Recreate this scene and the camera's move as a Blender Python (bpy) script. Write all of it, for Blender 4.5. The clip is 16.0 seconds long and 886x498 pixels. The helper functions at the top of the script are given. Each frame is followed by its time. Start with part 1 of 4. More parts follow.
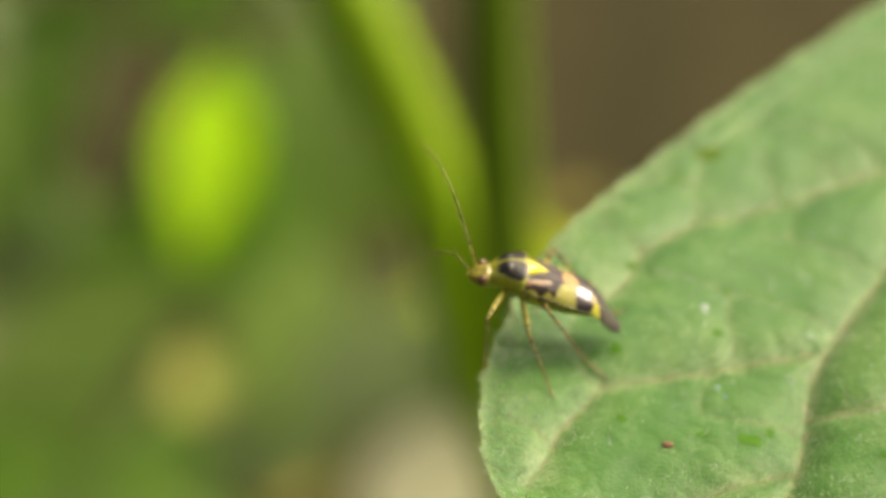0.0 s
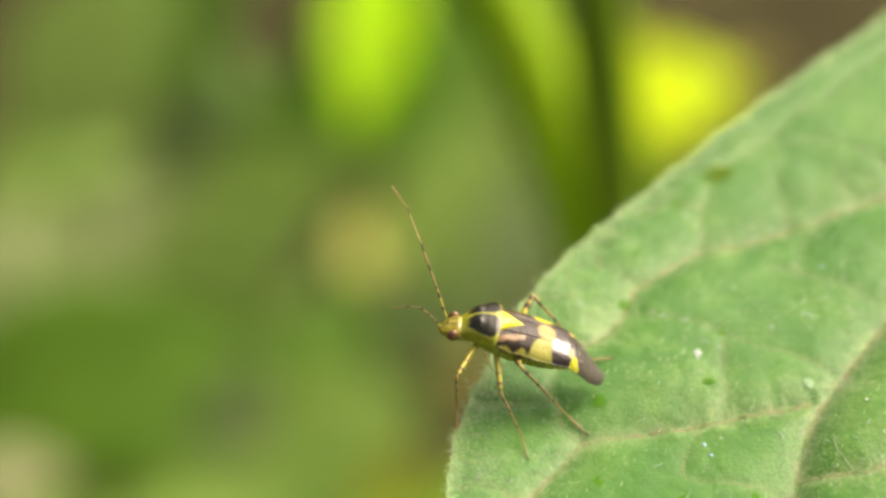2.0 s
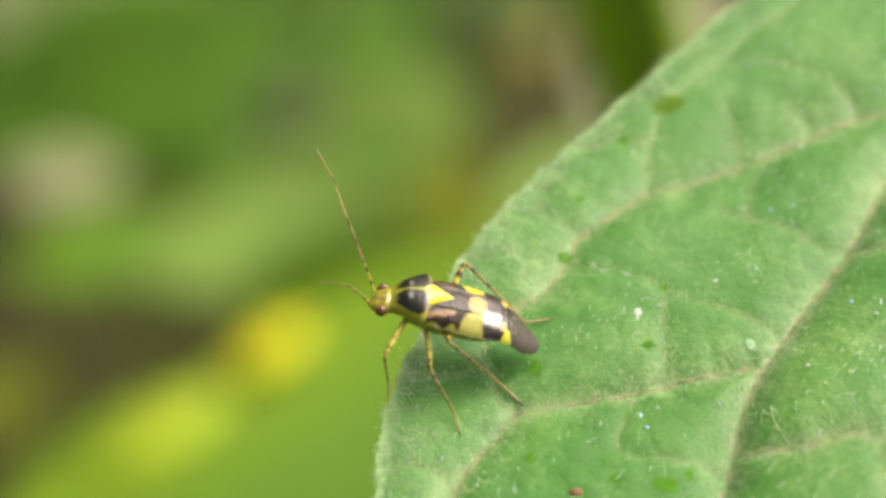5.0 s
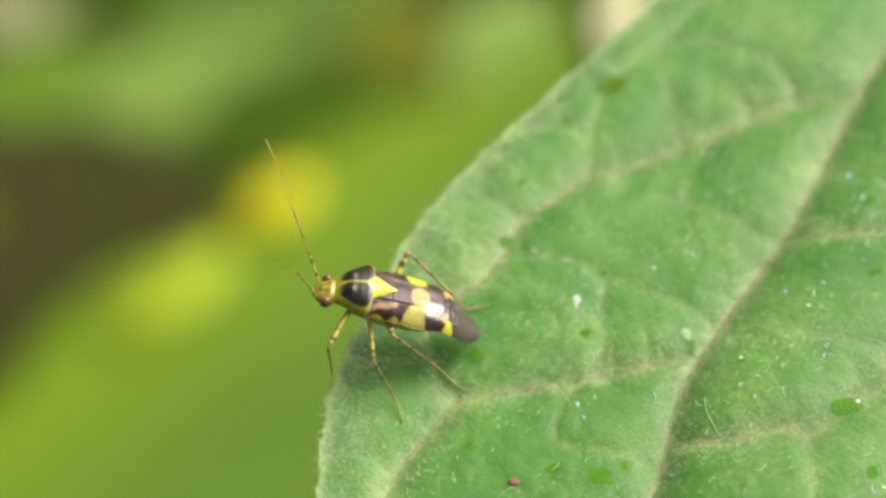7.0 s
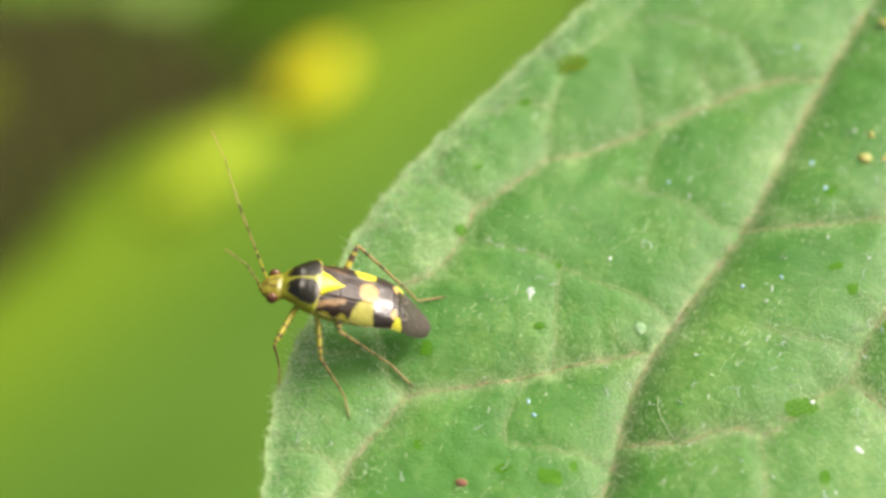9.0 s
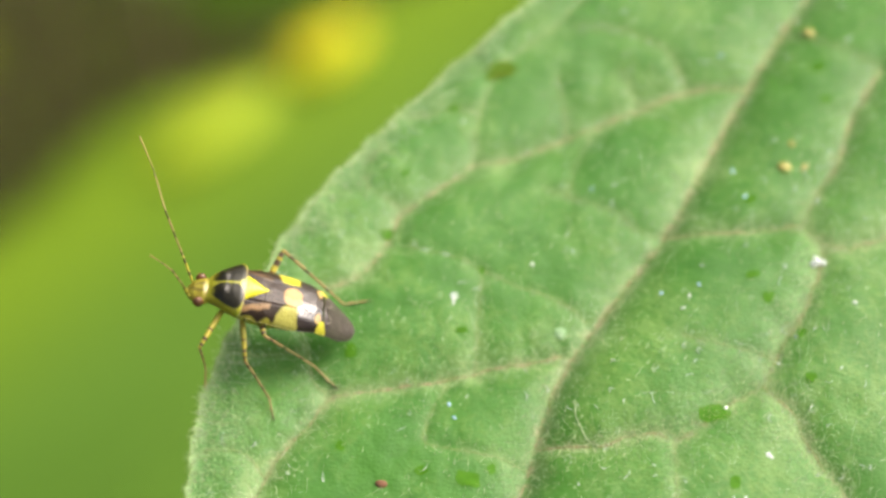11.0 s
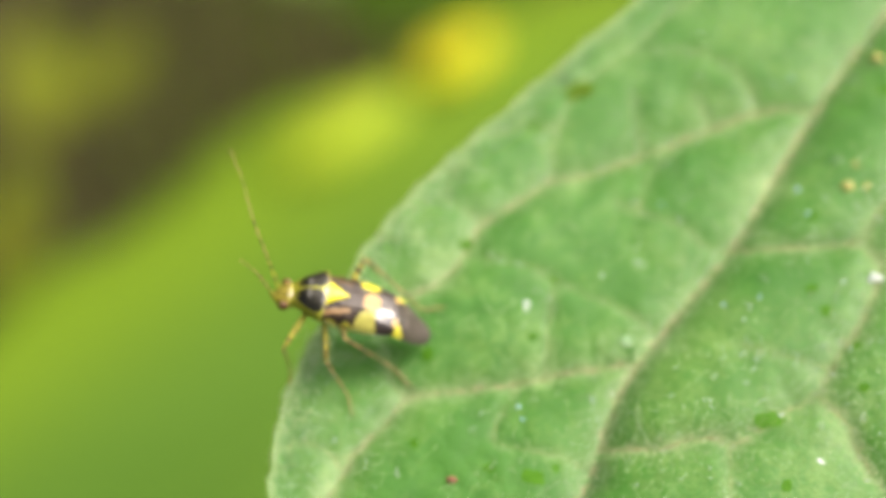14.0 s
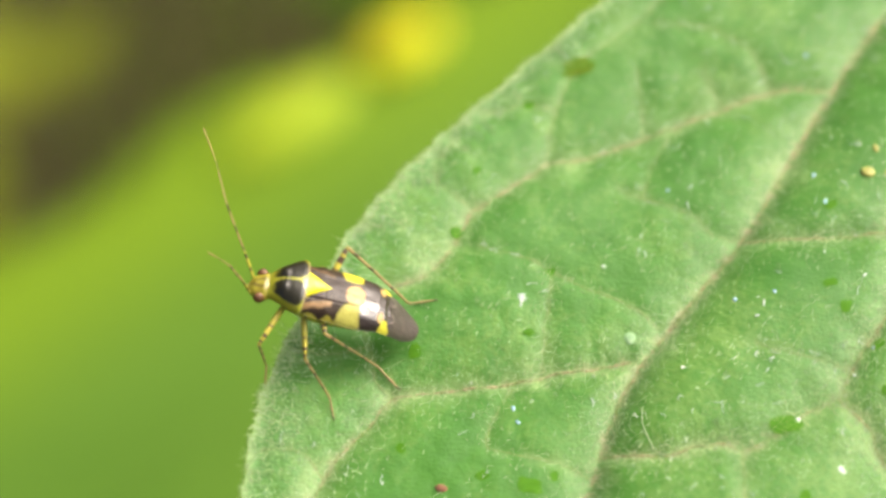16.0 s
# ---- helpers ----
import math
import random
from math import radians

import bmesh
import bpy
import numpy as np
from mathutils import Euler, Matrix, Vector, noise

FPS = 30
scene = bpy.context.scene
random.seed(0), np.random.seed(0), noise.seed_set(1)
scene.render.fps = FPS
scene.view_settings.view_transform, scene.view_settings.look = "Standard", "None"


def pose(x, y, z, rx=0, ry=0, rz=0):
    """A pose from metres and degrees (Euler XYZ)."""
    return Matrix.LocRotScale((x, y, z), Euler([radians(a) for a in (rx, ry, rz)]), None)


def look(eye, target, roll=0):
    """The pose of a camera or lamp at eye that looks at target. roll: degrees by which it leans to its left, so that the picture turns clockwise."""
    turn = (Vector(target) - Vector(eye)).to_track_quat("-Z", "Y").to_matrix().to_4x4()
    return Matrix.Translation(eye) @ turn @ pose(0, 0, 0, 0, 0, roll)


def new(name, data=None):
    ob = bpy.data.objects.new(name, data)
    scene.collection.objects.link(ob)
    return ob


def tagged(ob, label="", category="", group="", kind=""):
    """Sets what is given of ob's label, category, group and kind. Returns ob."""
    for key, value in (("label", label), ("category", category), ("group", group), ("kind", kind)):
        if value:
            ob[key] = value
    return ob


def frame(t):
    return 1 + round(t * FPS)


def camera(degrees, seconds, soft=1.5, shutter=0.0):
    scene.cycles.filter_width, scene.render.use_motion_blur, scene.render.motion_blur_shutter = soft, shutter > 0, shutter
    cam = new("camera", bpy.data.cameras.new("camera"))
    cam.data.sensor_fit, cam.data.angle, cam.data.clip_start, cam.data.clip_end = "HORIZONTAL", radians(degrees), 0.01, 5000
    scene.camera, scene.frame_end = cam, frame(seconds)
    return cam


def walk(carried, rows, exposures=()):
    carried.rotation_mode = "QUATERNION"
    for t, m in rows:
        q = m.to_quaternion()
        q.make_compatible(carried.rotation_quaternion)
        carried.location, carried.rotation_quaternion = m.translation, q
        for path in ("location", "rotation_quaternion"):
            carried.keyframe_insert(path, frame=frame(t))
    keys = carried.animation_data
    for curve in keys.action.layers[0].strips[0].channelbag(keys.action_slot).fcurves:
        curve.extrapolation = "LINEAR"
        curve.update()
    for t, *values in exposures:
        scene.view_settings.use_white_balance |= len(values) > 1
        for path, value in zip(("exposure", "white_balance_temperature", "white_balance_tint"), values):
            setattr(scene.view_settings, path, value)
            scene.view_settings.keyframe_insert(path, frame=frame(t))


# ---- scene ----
cam = camera(22.0, 16.0, soft=3.0)
cam.data.dof.use_dof = True
cam.data.dof.focus_distance = 0.0915
cam.data.dof.aperture_fstop = 25.0

PATH = [
    (0.0, -0.01280, -0.07731, 2.06417, 50.67, -6.33, 4.40),
    (0.5, -0.01066, -0.07580, 2.06575, 49.65, -5.72, 5.30),
    (1.0, -0.00849, -0.07319, 2.06561, 49.09, -4.83, 6.10),
    (1.5, -0.00674, -0.06980, 2.06695, 47.75, -3.99, 6.81),
    (2.0, -0.00535, -0.06766, 2.06781, 46.82, -2.91, 7.42),
    (2.5, -0.00390, -0.06549, 2.06853, 45.80, -2.08, 7.59),
    (3.0, -0.00346, -0.06357, 2.06931, 44.40, -2.13, 7.49),
    (3.5, -0.00304, -0.06151, 2.07023, 42.96, -1.98, 7.64),
    (4.0, -0.00151, -0.05988, 2.07091, 41.74, -1.30, 7.90),
    (4.2, -0.00098, -0.05932, 2.07132, 41.16, -1.18, 7.81),
    (6.3, -0.00359, -0.05365, 2.07852, 35.72, -2.57, 7.33),
    (6.5, -0.00372, -0.05380, 2.07863, 35.60, -2.95, 7.15),
    (7.0, -0.00225, -0.05234, 2.07966, 34.18, -2.59, 7.56),
    (7.5, -0.00168, -0.05146, 2.07952, 33.40, -2.29, 7.76),
    (8.0, -0.00115, -0.04971, 2.08034, 32.48, -2.30, 7.91),
    (8.5, -0.00137, -0.04837, 2.08067, 31.73, -2.37, 8.19),
    (9.0, -0.00046, -0.04675, 2.08108, 30.78, -2.51, 8.14),
    (9.5, -0.00018, -0.04518, 2.08181, 29.90, -3.43, 7.90),
    (9.7, 0.00069, -0.04493, 2.08220, 29.76, -3.33, 7.96),
    (11.8, 0.00317, -0.04637, 2.08572, 29.91, -2.44, 9.23),
    (12.0, 0.00424, -0.04632, 2.08645, 29.59, -1.90, 9.60),
    (12.5, 0.00467, -0.04696, 2.08701, 29.16, -1.36, 10.20),
    (13.0, 0.00451, -0.04729, 2.08736, 29.02, -0.94, 10.54),
    (13.5, 0.00511, -0.04852, 2.08846, 29.61, -0.40, 10.94),
    (14.0, 0.00587, -0.04785, 2.08879, 29.91, 0.02, 11.25),
    (14.5, 0.00583, -0.04667, 2.08756, 29.93, -0.02, 11.30),
    (15.0, 0.00471, -0.04604, 2.08593, 29.89, -0.55, 11.08),
    (15.5, 0.00468, -0.04500, 2.08353, 29.80, -0.52, 11.19),
    (16.0, 0.00400, -0.04417, 2.08217, 29.53, -0.97, 11.04),
]
walk(cam, [(row[0], pose(*row[1:])) for row in PATH], exposures=[(0, 0.50, 7520, 11), (0.5, 0.52, 7520, 11), (1.5, 0.80, 7420, 11), (2.5, 0.80, 7320, 11), (4, 0.78, 6820, 10), (7, 0.60, 6670, 10), (9, 0.71, 6670, 10), (12.5, 0.71, 6620, 11), (16, 0.88, 6770, 10)])

# ---- light: a bright hazy sky, with a broad soft sun ----
SUN_ELEVATION, SUN_AZIMUTH = radians(49), radians(46)     # azimuth from +y towards +x
world = bpy.data.worlds.new("sky")
scene.world = world
world.use_nodes = True
sky = world.node_tree.nodes.new("ShaderNodeTexSky")
sky.sky_type, sky.sun_disc = "NISHITA", False
sky.sun_elevation, sky.sun_rotation = SUN_ELEVATION, SUN_AZIMUTH
sky.air_density, sky.dust_density = 0.4, 10.0
back = world.node_tree.nodes["Background"]
world.node_tree.links.new(sky.outputs["Color"], back.inputs["Color"])
back.inputs["Strength"].default_value = 0.15
sun = new("sun", bpy.data.lights.new("sun", "SUN"))
sun.data.energy, sun.data.angle, sun.data.color = 1.15, radians(75), (1.0, 0.95, 0.86)
sun_way = Vector((math.sin(SUN_AZIMUTH) * math.cos(SUN_ELEVATION), math.cos(SUN_AZIMUTH) * math.cos(SUN_ELEVATION), math.sin(SUN_ELEVATION)))
sun.matrix_world = look(sun_way * 6, (0, 0, 0))


# ---- materials ----
def surface(name, colour, second=None, scale=800.0, amount=0.5, rough=0.5, bump=0.0, fine=4000.0, translucent=0.0, glow_colour=None, spec=0.5, detail=4.0, coat=0.0):
    """A painted or living surface: two colours mixed by noise, fine grain and relief; translucent lets light through thin sheets."""
    m = bpy.data.materials.new(name)
    m.use_nodes = True
    n, l = m.node_tree.nodes, m.node_tree.links
    shader = n["Principled BSDF"]
    place = n.new("ShaderNodeTexCoord")
    big, small = n.new("ShaderNodeTexNoise"), n.new("ShaderNodeTexNoise")
    big.inputs["Scale"].default_value, big.inputs["Detail"].default_value = scale, detail
    small.inputs["Scale"].default_value, small.inputs["Detail"].default_value = fine, 3.0
    for tex in (big, small):
        l.new(place.outputs["Object"], tex.inputs["Vector"])
    ramp = n.new("ShaderNodeValToRGB")
    ramp.color_ramp.elements[0].position, ramp.color_ramp.elements[1].position = 0.5 - amount / 2, 0.5 + amount / 2
    ramp.color_ramp.elements[0].color = (*colour, 1)
    ramp.color_ramp.elements[1].color = (*(second or [c * 1.35 for c in colour]), 1)
    mix = n.new("ShaderNodeMath")
    mix.operation = "MULTIPLY_ADD"
    mix.inputs[1].default_value = 0.35
    l.new(small.outputs["Fac"], mix.inputs[0])
    shift = n.new("ShaderNodeMath")
    shift.operation = "SUBTRACT"
    shift.inputs[1].default_value = 0.175
    l.new(big.outputs["Fac"], shift.inputs[0])
    l.new(shift.outputs[0], mix.inputs[2])
    l.new(mix.outputs[0], ramp.inputs["Fac"])
    l.new(ramp.outputs["Color"], shader.inputs["Base Color"])
    shader.inputs["Roughness"].default_value = rough
    shader.inputs["Specular IOR Level"].default_value = spec
    shader.inputs["Coat Weight"].default_value = coat
    shader.inputs["Coat Roughness"].default_value = 0.09
    shader.inputs["Coat IOR"].default_value = 1.85
    if bump:
        relief = n.new("ShaderNodeBump")
        relief.inputs["Strength"].default_value, relief.inputs["Distance"].default_value = 1.0, bump
        l.new(small.outputs["Fac"], relief.inputs["Height"])
        l.new(relief.outputs["Normal"], shader.inputs["Normal"])
    if translucent:
        thin, both = n.new("ShaderNodeBsdfTranslucent"), n.new("ShaderNodeMixShader")
        if glow_colour:
            thin.inputs["Color"].default_value = (*glow_colour, 1)
        else:
            l.new(ramp.outputs["Color"], thin.inputs["Color"])
        both.inputs["Fac"].default_value = translucent
        l.new(shader.outputs[0], both.inputs[1])
        l.new(thin.outputs[0], both.inputs[2])
        l.new(both.outputs[0], n["Material Output"].inputs["Surface"])
    return m


LEAF = surface("leaf_green", (0.028, 0.142, 0.008), (0.069, 0.232, 0.018), scale=420, amount=0.85, rough=0.47, bump=0.00004, fine=6500, translucent=0.12, glow_colour=(0.16, 0.42, 0.02), spec=0.42, detail=6)


def dust_leaf(m):
    """Pale tissue along the veins and the rim, and a dusty bloom in patches."""
    n, l = m.node_tree.nodes, m.node_tree.links
    shader, ramp = n["Principled BSDF"], n["Color Ramp"]
    place, bloom, grain, kind = n["Texture Coordinate"], n.new("ShaderNodeTexNoise"), n.new("ShaderNodeTexNoise"), n.new("ShaderNodeAttribute")
    kind.attribute_name = "tissue"
    bloom.inputs["Scale"].default_value, bloom.inputs["Detail"].default_value, bloom.inputs["Roughness"].default_value = 190, 5, 0.65
    grain.inputs["Scale"].default_value, grain.inputs["Detail"].default_value, grain.inputs["Roughness"].default_value = 3200, 4, 0.7
    l.new(place.outputs["Object"], bloom.inputs["Vector"])
    l.new(place.outputs["Object"], grain.inputs["Vector"])
    both = n.new("ShaderNodeMath")
    both.operation = "MULTIPLY"
    l.new(bloom.outputs["Fac"], both.inputs[0])
    l.new(grain.outputs["Fac"], both.inputs[1])
    spread = n.new("ShaderNodeMapRange")
    spread.inputs["From Min"].default_value, spread.inputs["From Max"].default_value = 0.24, 0.46
    spread.inputs["To Max"].default_value = 0.75
    l.new(both.outputs[0], spread.inputs["Value"])
    first, second = n.new("ShaderNodeMix"), n.new("ShaderNodeMix")
    first.data_type = second.data_type = "RGBA"
    first.inputs["B"].default_value = (0.19, 0.335, 0.070, 1)
    second.inputs["B"].default_value = (0.285, 0.42, 0.165, 1)
    l.new(spread.outputs["Result"], first.inputs["Factor"])
    l.new(ramp.outputs["Color"], first.inputs["A"])
    pale = n.new("ShaderNodeMath")
    pale.operation = "MULTIPLY"
    l.new(kind.outputs["Fac"], pale.inputs[0])
    wide = n.new("ShaderNodeMapRange")
    wide.inputs["From Min"].default_value, wide.inputs["From Max"].default_value = 0.17, 0.33
    l.new(both.outputs[0], wide.inputs["Value"])
    l.new(wide.outputs["Result"], pale.inputs[1])
    l.new(pale.outputs[0], second.inputs["Factor"])
    l.new(first.outputs["Result"], second.inputs["A"])
    third, edge = n.new("ShaderNodeMix"), n.new("ShaderNodeAttribute")
    third.data_type, edge.attribute_name = "RGBA", "rim"
    third.inputs["B"].default_value = (0.35, 0.49, 0.20, 1)
    l.new(edge.outputs["Fac"], third.inputs["Factor"])
    l.new(second.outputs["Result"], third.inputs["A"])
    # tan grains along the sunken veins
    fourth, seam, grit, step, cut = n.new("ShaderNodeMix"), n.new("ShaderNodeAttribute"), n.new("ShaderNodeTexNoise"), n.new("ShaderNodeMapRange"), n.new("ShaderNodeMath")
    fourth.data_type, seam.attribute_name, cut.operation = "RGBA", "seam", "MULTIPLY"
    grit.inputs["Scale"].default_value, grit.inputs["Detail"].default_value, grit.inputs["Roughness"].default_value = 2600, 5, 0.75
    l.new(place.outputs["Object"], grit.inputs["Vector"])
    step.inputs["From Min"].default_value, step.inputs["From Max"].default_value = 0.44, 0.60
    l.new(grit.outputs["Fac"], step.inputs["Value"])
    l.new(step.outputs["Result"], cut.inputs[0])
    l.new(seam.outputs["Fac"], cut.inputs[1])
    fourth.inputs["B"].default_value = (0.40, 0.35, 0.21, 1)
    l.new(cut.outputs[0], fourth.inputs["Factor"])
    l.new(third.outputs["Result"], fourth.inputs["A"])
    l.new(fourth.outputs["Result"], shader.inputs["Base Color"])


dust_leaf(LEAF)
LEAF.node_tree.nodes["Principled BSDF"].inputs["Sheen Weight"].default_value = 0.14
LEAF.node_tree.nodes["Principled BSDF"].inputs["Sheen Roughness"].default_value = 0.45
VEIN = surface("vein_tan", (0.15, 0.22, 0.06), (0.36, 0.31, 0.175), scale=2300, amount=0.25, rough=0.85, bump=0.00012, fine=11000, spec=0.2)
SIDE_VEIN = surface("vein_green_tan", (0.15, 0.23, 0.06), (0.34, 0.30, 0.16), scale=1600, amount=0.4, rough=0.8, bump=0.00012, fine=11000, spec=0.2)
FINE_VEIN = surface("vein_pale", (0.12, 0.24, 0.04), (0.23, 0.29, 0.09), scale=700, rough=0.6)
HAIR = surface("plant_hair", (0.62, 0.77, 0.44), (0.76, 0.86, 0.60), scale=500, rough=0.35, translucent=0.4)
YELLOW = surface("bug_yellow", (0.80, 0.74, 0.014), (0.88, 0.82, 0.04), scale=1500, rough=0.35, bump=0.00002, fine=9000, coat=0.25)
OLIVE = surface("bug_olive", (0.26, 0.27, 0.012), (0.46, 0.42, 0.02), scale=1800, rough=0.38, bump=0.00002, fine=9000)
CREAM = surface("bug_pale_yellow", (0.25, 0.255, 0.04), (0.38, 0.37, 0.09), scale=1800, rough=0.4, bump=0.00003, fine=9000)
BLACK = surface("bug_black", (0.012, 0.010, 0.007), (0.030, 0.024, 0.014), scale=1500, rough=0.3, spec=0.2, bump=0.00002, fine=9000, coat=0.4)
BROWN = surface("bug_dark_brown", (0.022, 0.014, 0.009), (0.050, 0.034, 0.022), scale=2500, rough=0.25, bump=0.00001, fine=7000, coat=1.0)
EYE = surface("bug_eye", (0.13, 0.055, 0.018), (0.20, 0.09, 0.035), scale=3000, rough=0.25, bump=0.00002, fine=16000, coat=0.4)
LEG = surface("bug_leg", (0.36, 0.33, 0.025), (0.50, 0.44, 0.06), scale=2500, rough=0.4)
LEG_DARK = surface("bug_leg_ring", (0.05, 0.026, 0.012), (0.10, 0.055, 0.025), scale=2500, rough=0.4)
TARSUS = surface("bug_tarsus", (0.30, 0.20, 0.07), (0.44, 0.30, 0.13), scale=2500, rough=0.45)
WHITE = surface("white_fleck", (0.62, 0.72, 0.66), (0.82, 0.86, 0.80), scale=2000, rough=0.3)
BUMP = surface("pale_bump", (0.16, 0.32, 0.13), (0.24, 0.39, 0.19), scale=3000, rough=0.5)
RUST = surface("brown_fleck", (0.16, 0.07, 0.03), (0.26, 0.12, 0.06), scale=3000, rough=0.7)
BLISTER = surface("leaf_blister", (0.050, 0.140, 0.005), (0.095, 0.150, 0.009), scale=1500, rough=0.6, spec=0.10)
BLUE = surface("blue_fleck", (0.22, 0.42, 0.52), (0.40, 0.58, 0.66), scale=3000, rough=0.4)
DOT = surface("leaf_dot", (0.046, 0.160, 0.005), (0.064, 0.195, 0.007), scale=3000, rough=0.6, spec=0.12)
SOIL = surface("soil", (0.031, 0.029, 0.011), (0.059, 0.053, 0.020), scale=5, spec=0.1, amount=0.4, rough=0.9, bump=0.004, fine=60)
# light on one stem and shade on its neighbour are put into these greens
STEM_LIT = surface("stem_lit_green", (0.27, 0.49, 0.004), (0.34, 0.57, 0.008), scale=40, rough=0.5, translucent=0.2, glow_colour=(0.4, 0.6, 0.01))
STEM_SHADY = surface("stem_shaded_green", (0.14, 0.28, 0.006), (0.18, 0.33, 0.010), scale=40, rough=0.5, translucent=0.1, glow_colour=(0.2, 0.35, 0.01))
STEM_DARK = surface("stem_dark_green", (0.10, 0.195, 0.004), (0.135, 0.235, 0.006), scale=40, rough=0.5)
# two sunlit leaves: the sun's brightness is put into colour and translucent tint
LIME = surface("leaf_lit_lime", (0.45, 0.68, 0.002), (0.53, 0.75, 0.003), scale=12, spec=0.22, rough=0.5, translucent=0.65, glow_colour=(0.55, 0.95, 0.01))
ACID = surface("leaf_lit_yellow_lime", (0.64, 0.87, 0.002), (0.74, 0.91, 0.003), scale=12, spec=0.22, rough=0.5, translucent=0.6, glow_colour=(0.85, 0.95, 0.01))
ACID_SOFT = surface("leaf_soft_lime", (0.31, 0.43, 0.010), (0.38, 0.50, 0.014), scale=30, rough=0.6)
MID = surface("leaf_mid_green", (0.145, 0.260, 0.038), (0.205, 0.335, 0.060), scale=14, spec=0.22, rough=0.5, translucent=0.18, glow_colour=(0.22, 0.42, 0.02))
FRESH = surface("leaf_fresh_green", (0.085, 0.190, 0.010), (0.125, 0.250, 0.014), scale=14, spec=0.22, rough=0.6, translucent=0.12, glow_colour=(0.2, 0.4, 0.02))
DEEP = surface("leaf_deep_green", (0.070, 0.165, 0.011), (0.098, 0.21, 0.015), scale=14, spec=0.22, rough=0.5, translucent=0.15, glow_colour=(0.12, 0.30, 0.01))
FRESHGREY = surface("leaf_soft_green", (0.140, 0.240, 0.040), (0.190, 0.305, 0.058), scale=14, spec=0.22, rough=0.55, translucent=0.15, glow_colour=(0.2, 0.35, 0.03))
OLIVE_LEAF = surface("leaf_olive", (0.105, 0.130, 0.010), (0.145, 0.170, 0.014), scale=14, spec=0.1, rough=0.8)
SAGE = surface("leaf_sage", (0.22, 0.29, 0.10), (0.30, 0.37, 0.15), scale=14, spec=0.22, rough=0.65, translucent=0.1)
GREY = surface("leaf_grey_green", (0.125, 0.190, 0.060), (0.190, 0.265, 0.100), scale=14, spec=0.22, rough=0.6, translucent=0.1)
STRAW = surface("leaf_pale_straw", (0.45, 0.47, 0.24), (0.55, 0.56, 0.33), scale=14, rough=0.7)
PALE = surface("leaf_straw", (0.225, 0.245, 0.10), (0.30, 0.32, 0.15), scale=14, rough=0.7)
GOLD = surface("patch_yellow", (0.74, 0.74, 0.01), (0.80, 0.80, 0.02), scale=60, rough=0.5, translucent=0.3, glow_colour=(0.9, 0.80, 0.01))
OCHRE = surface("leaf_ochre", (0.25, 0.30, 0.035), (0.31, 0.36, 0.050), scale=20, rough=0.7)
TAWNY = surface("leaf_tawny", (0.215, 0.200, 0.038), (0.27, 0.245, 0.05), scale=20, spec=0.2, rough=0.7)

def pigment_surface():
    """The bug's cuticle: colour and gloss come from the mesh, mottled by fine grain, with tiny pits."""
    m = surface("bug_cuticle", (0.72, 0.72, 0.72), (1.22, 1.22, 1.22), scale=2600, amount=0.7, rough=0.42, bump=0.000022, fine=9000, spec=0.3)
    n, l = m.node_tree.nodes, m.node_tree.links
    shader, ramp = n["Principled BSDF"], n["Color Ramp"]
    tint, gloss, mix = n.new("ShaderNodeAttribute"), n.new("ShaderNodeAttribute"), n.new("ShaderNodeMix")
    tint.attribute_name, gloss.attribute_name, mix.data_type, mix.blend_type = "pigment", "gloss", "RGBA", "MULTIPLY"
    mix.inputs["Factor"].default_value = 1.0
    l.new(tint.outputs["Color"], mix.inputs["A"])
    l.new(ramp.outputs["Color"], mix.inputs["B"])
    l.new(mix.outputs["Result"], shader.inputs["Base Color"])
    l.new(gloss.outputs["Fac"], shader.inputs["Coat Weight"])
    shader.inputs["Coat IOR"].default_value = 2.4
    return m


CUTICLE = pigment_surface()


def lit_lime_edge(m):
    """The wide leaf turns lime towards one side of its blade: light on that edge, put into colour."""
    n, l = m.node_tree.nodes, m.node_tree.links
    shader, ramp, place = n["Principled BSDF"], n["Color Ramp"], n["Texture Coordinate"]
    split, spread, mix = n.new("ShaderNodeSeparateXYZ"), n.new("ShaderNodeMapRange"), n.new("ShaderNodeMix")
    l.new(place.outputs["Object"], split.inputs["Vector"])
    l.new(split.outputs["X"], spread.inputs["Value"])
    spread.interpolation_type = "SMOOTHSTEP"
    spread.inputs["From Min"].default_value, spread.inputs["From Max"].default_value = -0.035, -0.118
    mix.data_type = "RGBA"
    mix.inputs["B"].default_value = (0.160, 0.275, 0.011, 1)
    l.new(spread.outputs["Result"], mix.inputs["Factor"])
    l.new(ramp.outputs["Color"], mix.inputs["A"])
    l.new(mix.outputs["Result"], shader.inputs["Base Color"])


WIDE_GREEN = surface("wide_leaf_green", (0.072, 0.165, 0.014), (0.104, 0.218, 0.022), scale=14, spec=0.22, rough=0.6)
lit_lime_edge(WIDE_GREEN)
MM, LONG, BROAD = 0.001, 0.00103, 0.00114


# ---- building helpers ----
def mesh_of(name, verts, faces, mats, index=None, smooth=True):
    me = bpy.data.meshes.new(name)
    me.from_pydata([tuple(v) for v in verts], [], [tuple(f) for f in faces])
    for m in (mats if isinstance(mats, (list, tuple)) else [mats]):
        me.materials.append(m)
    if index is not None:
        me.polygons.foreach_set("material_index", np.asarray(index, dtype=np.int32))
    if smooth:
        me.polygons.foreach_set("use_smooth", np.ones(len(me.polygons), dtype=bool))
    me.update()
    return me


def part(name, me, parent, label=""):
    ob = new(name, me)
    ob.parent = parent
    return tagged(ob, label)


def thing(name, label, category, m=None, group="", kind="", me=None):
    ob = new(name, me)
    if m is not None:
        ob.matrix_world = m
    return tagged(ob, label, category, group, kind)


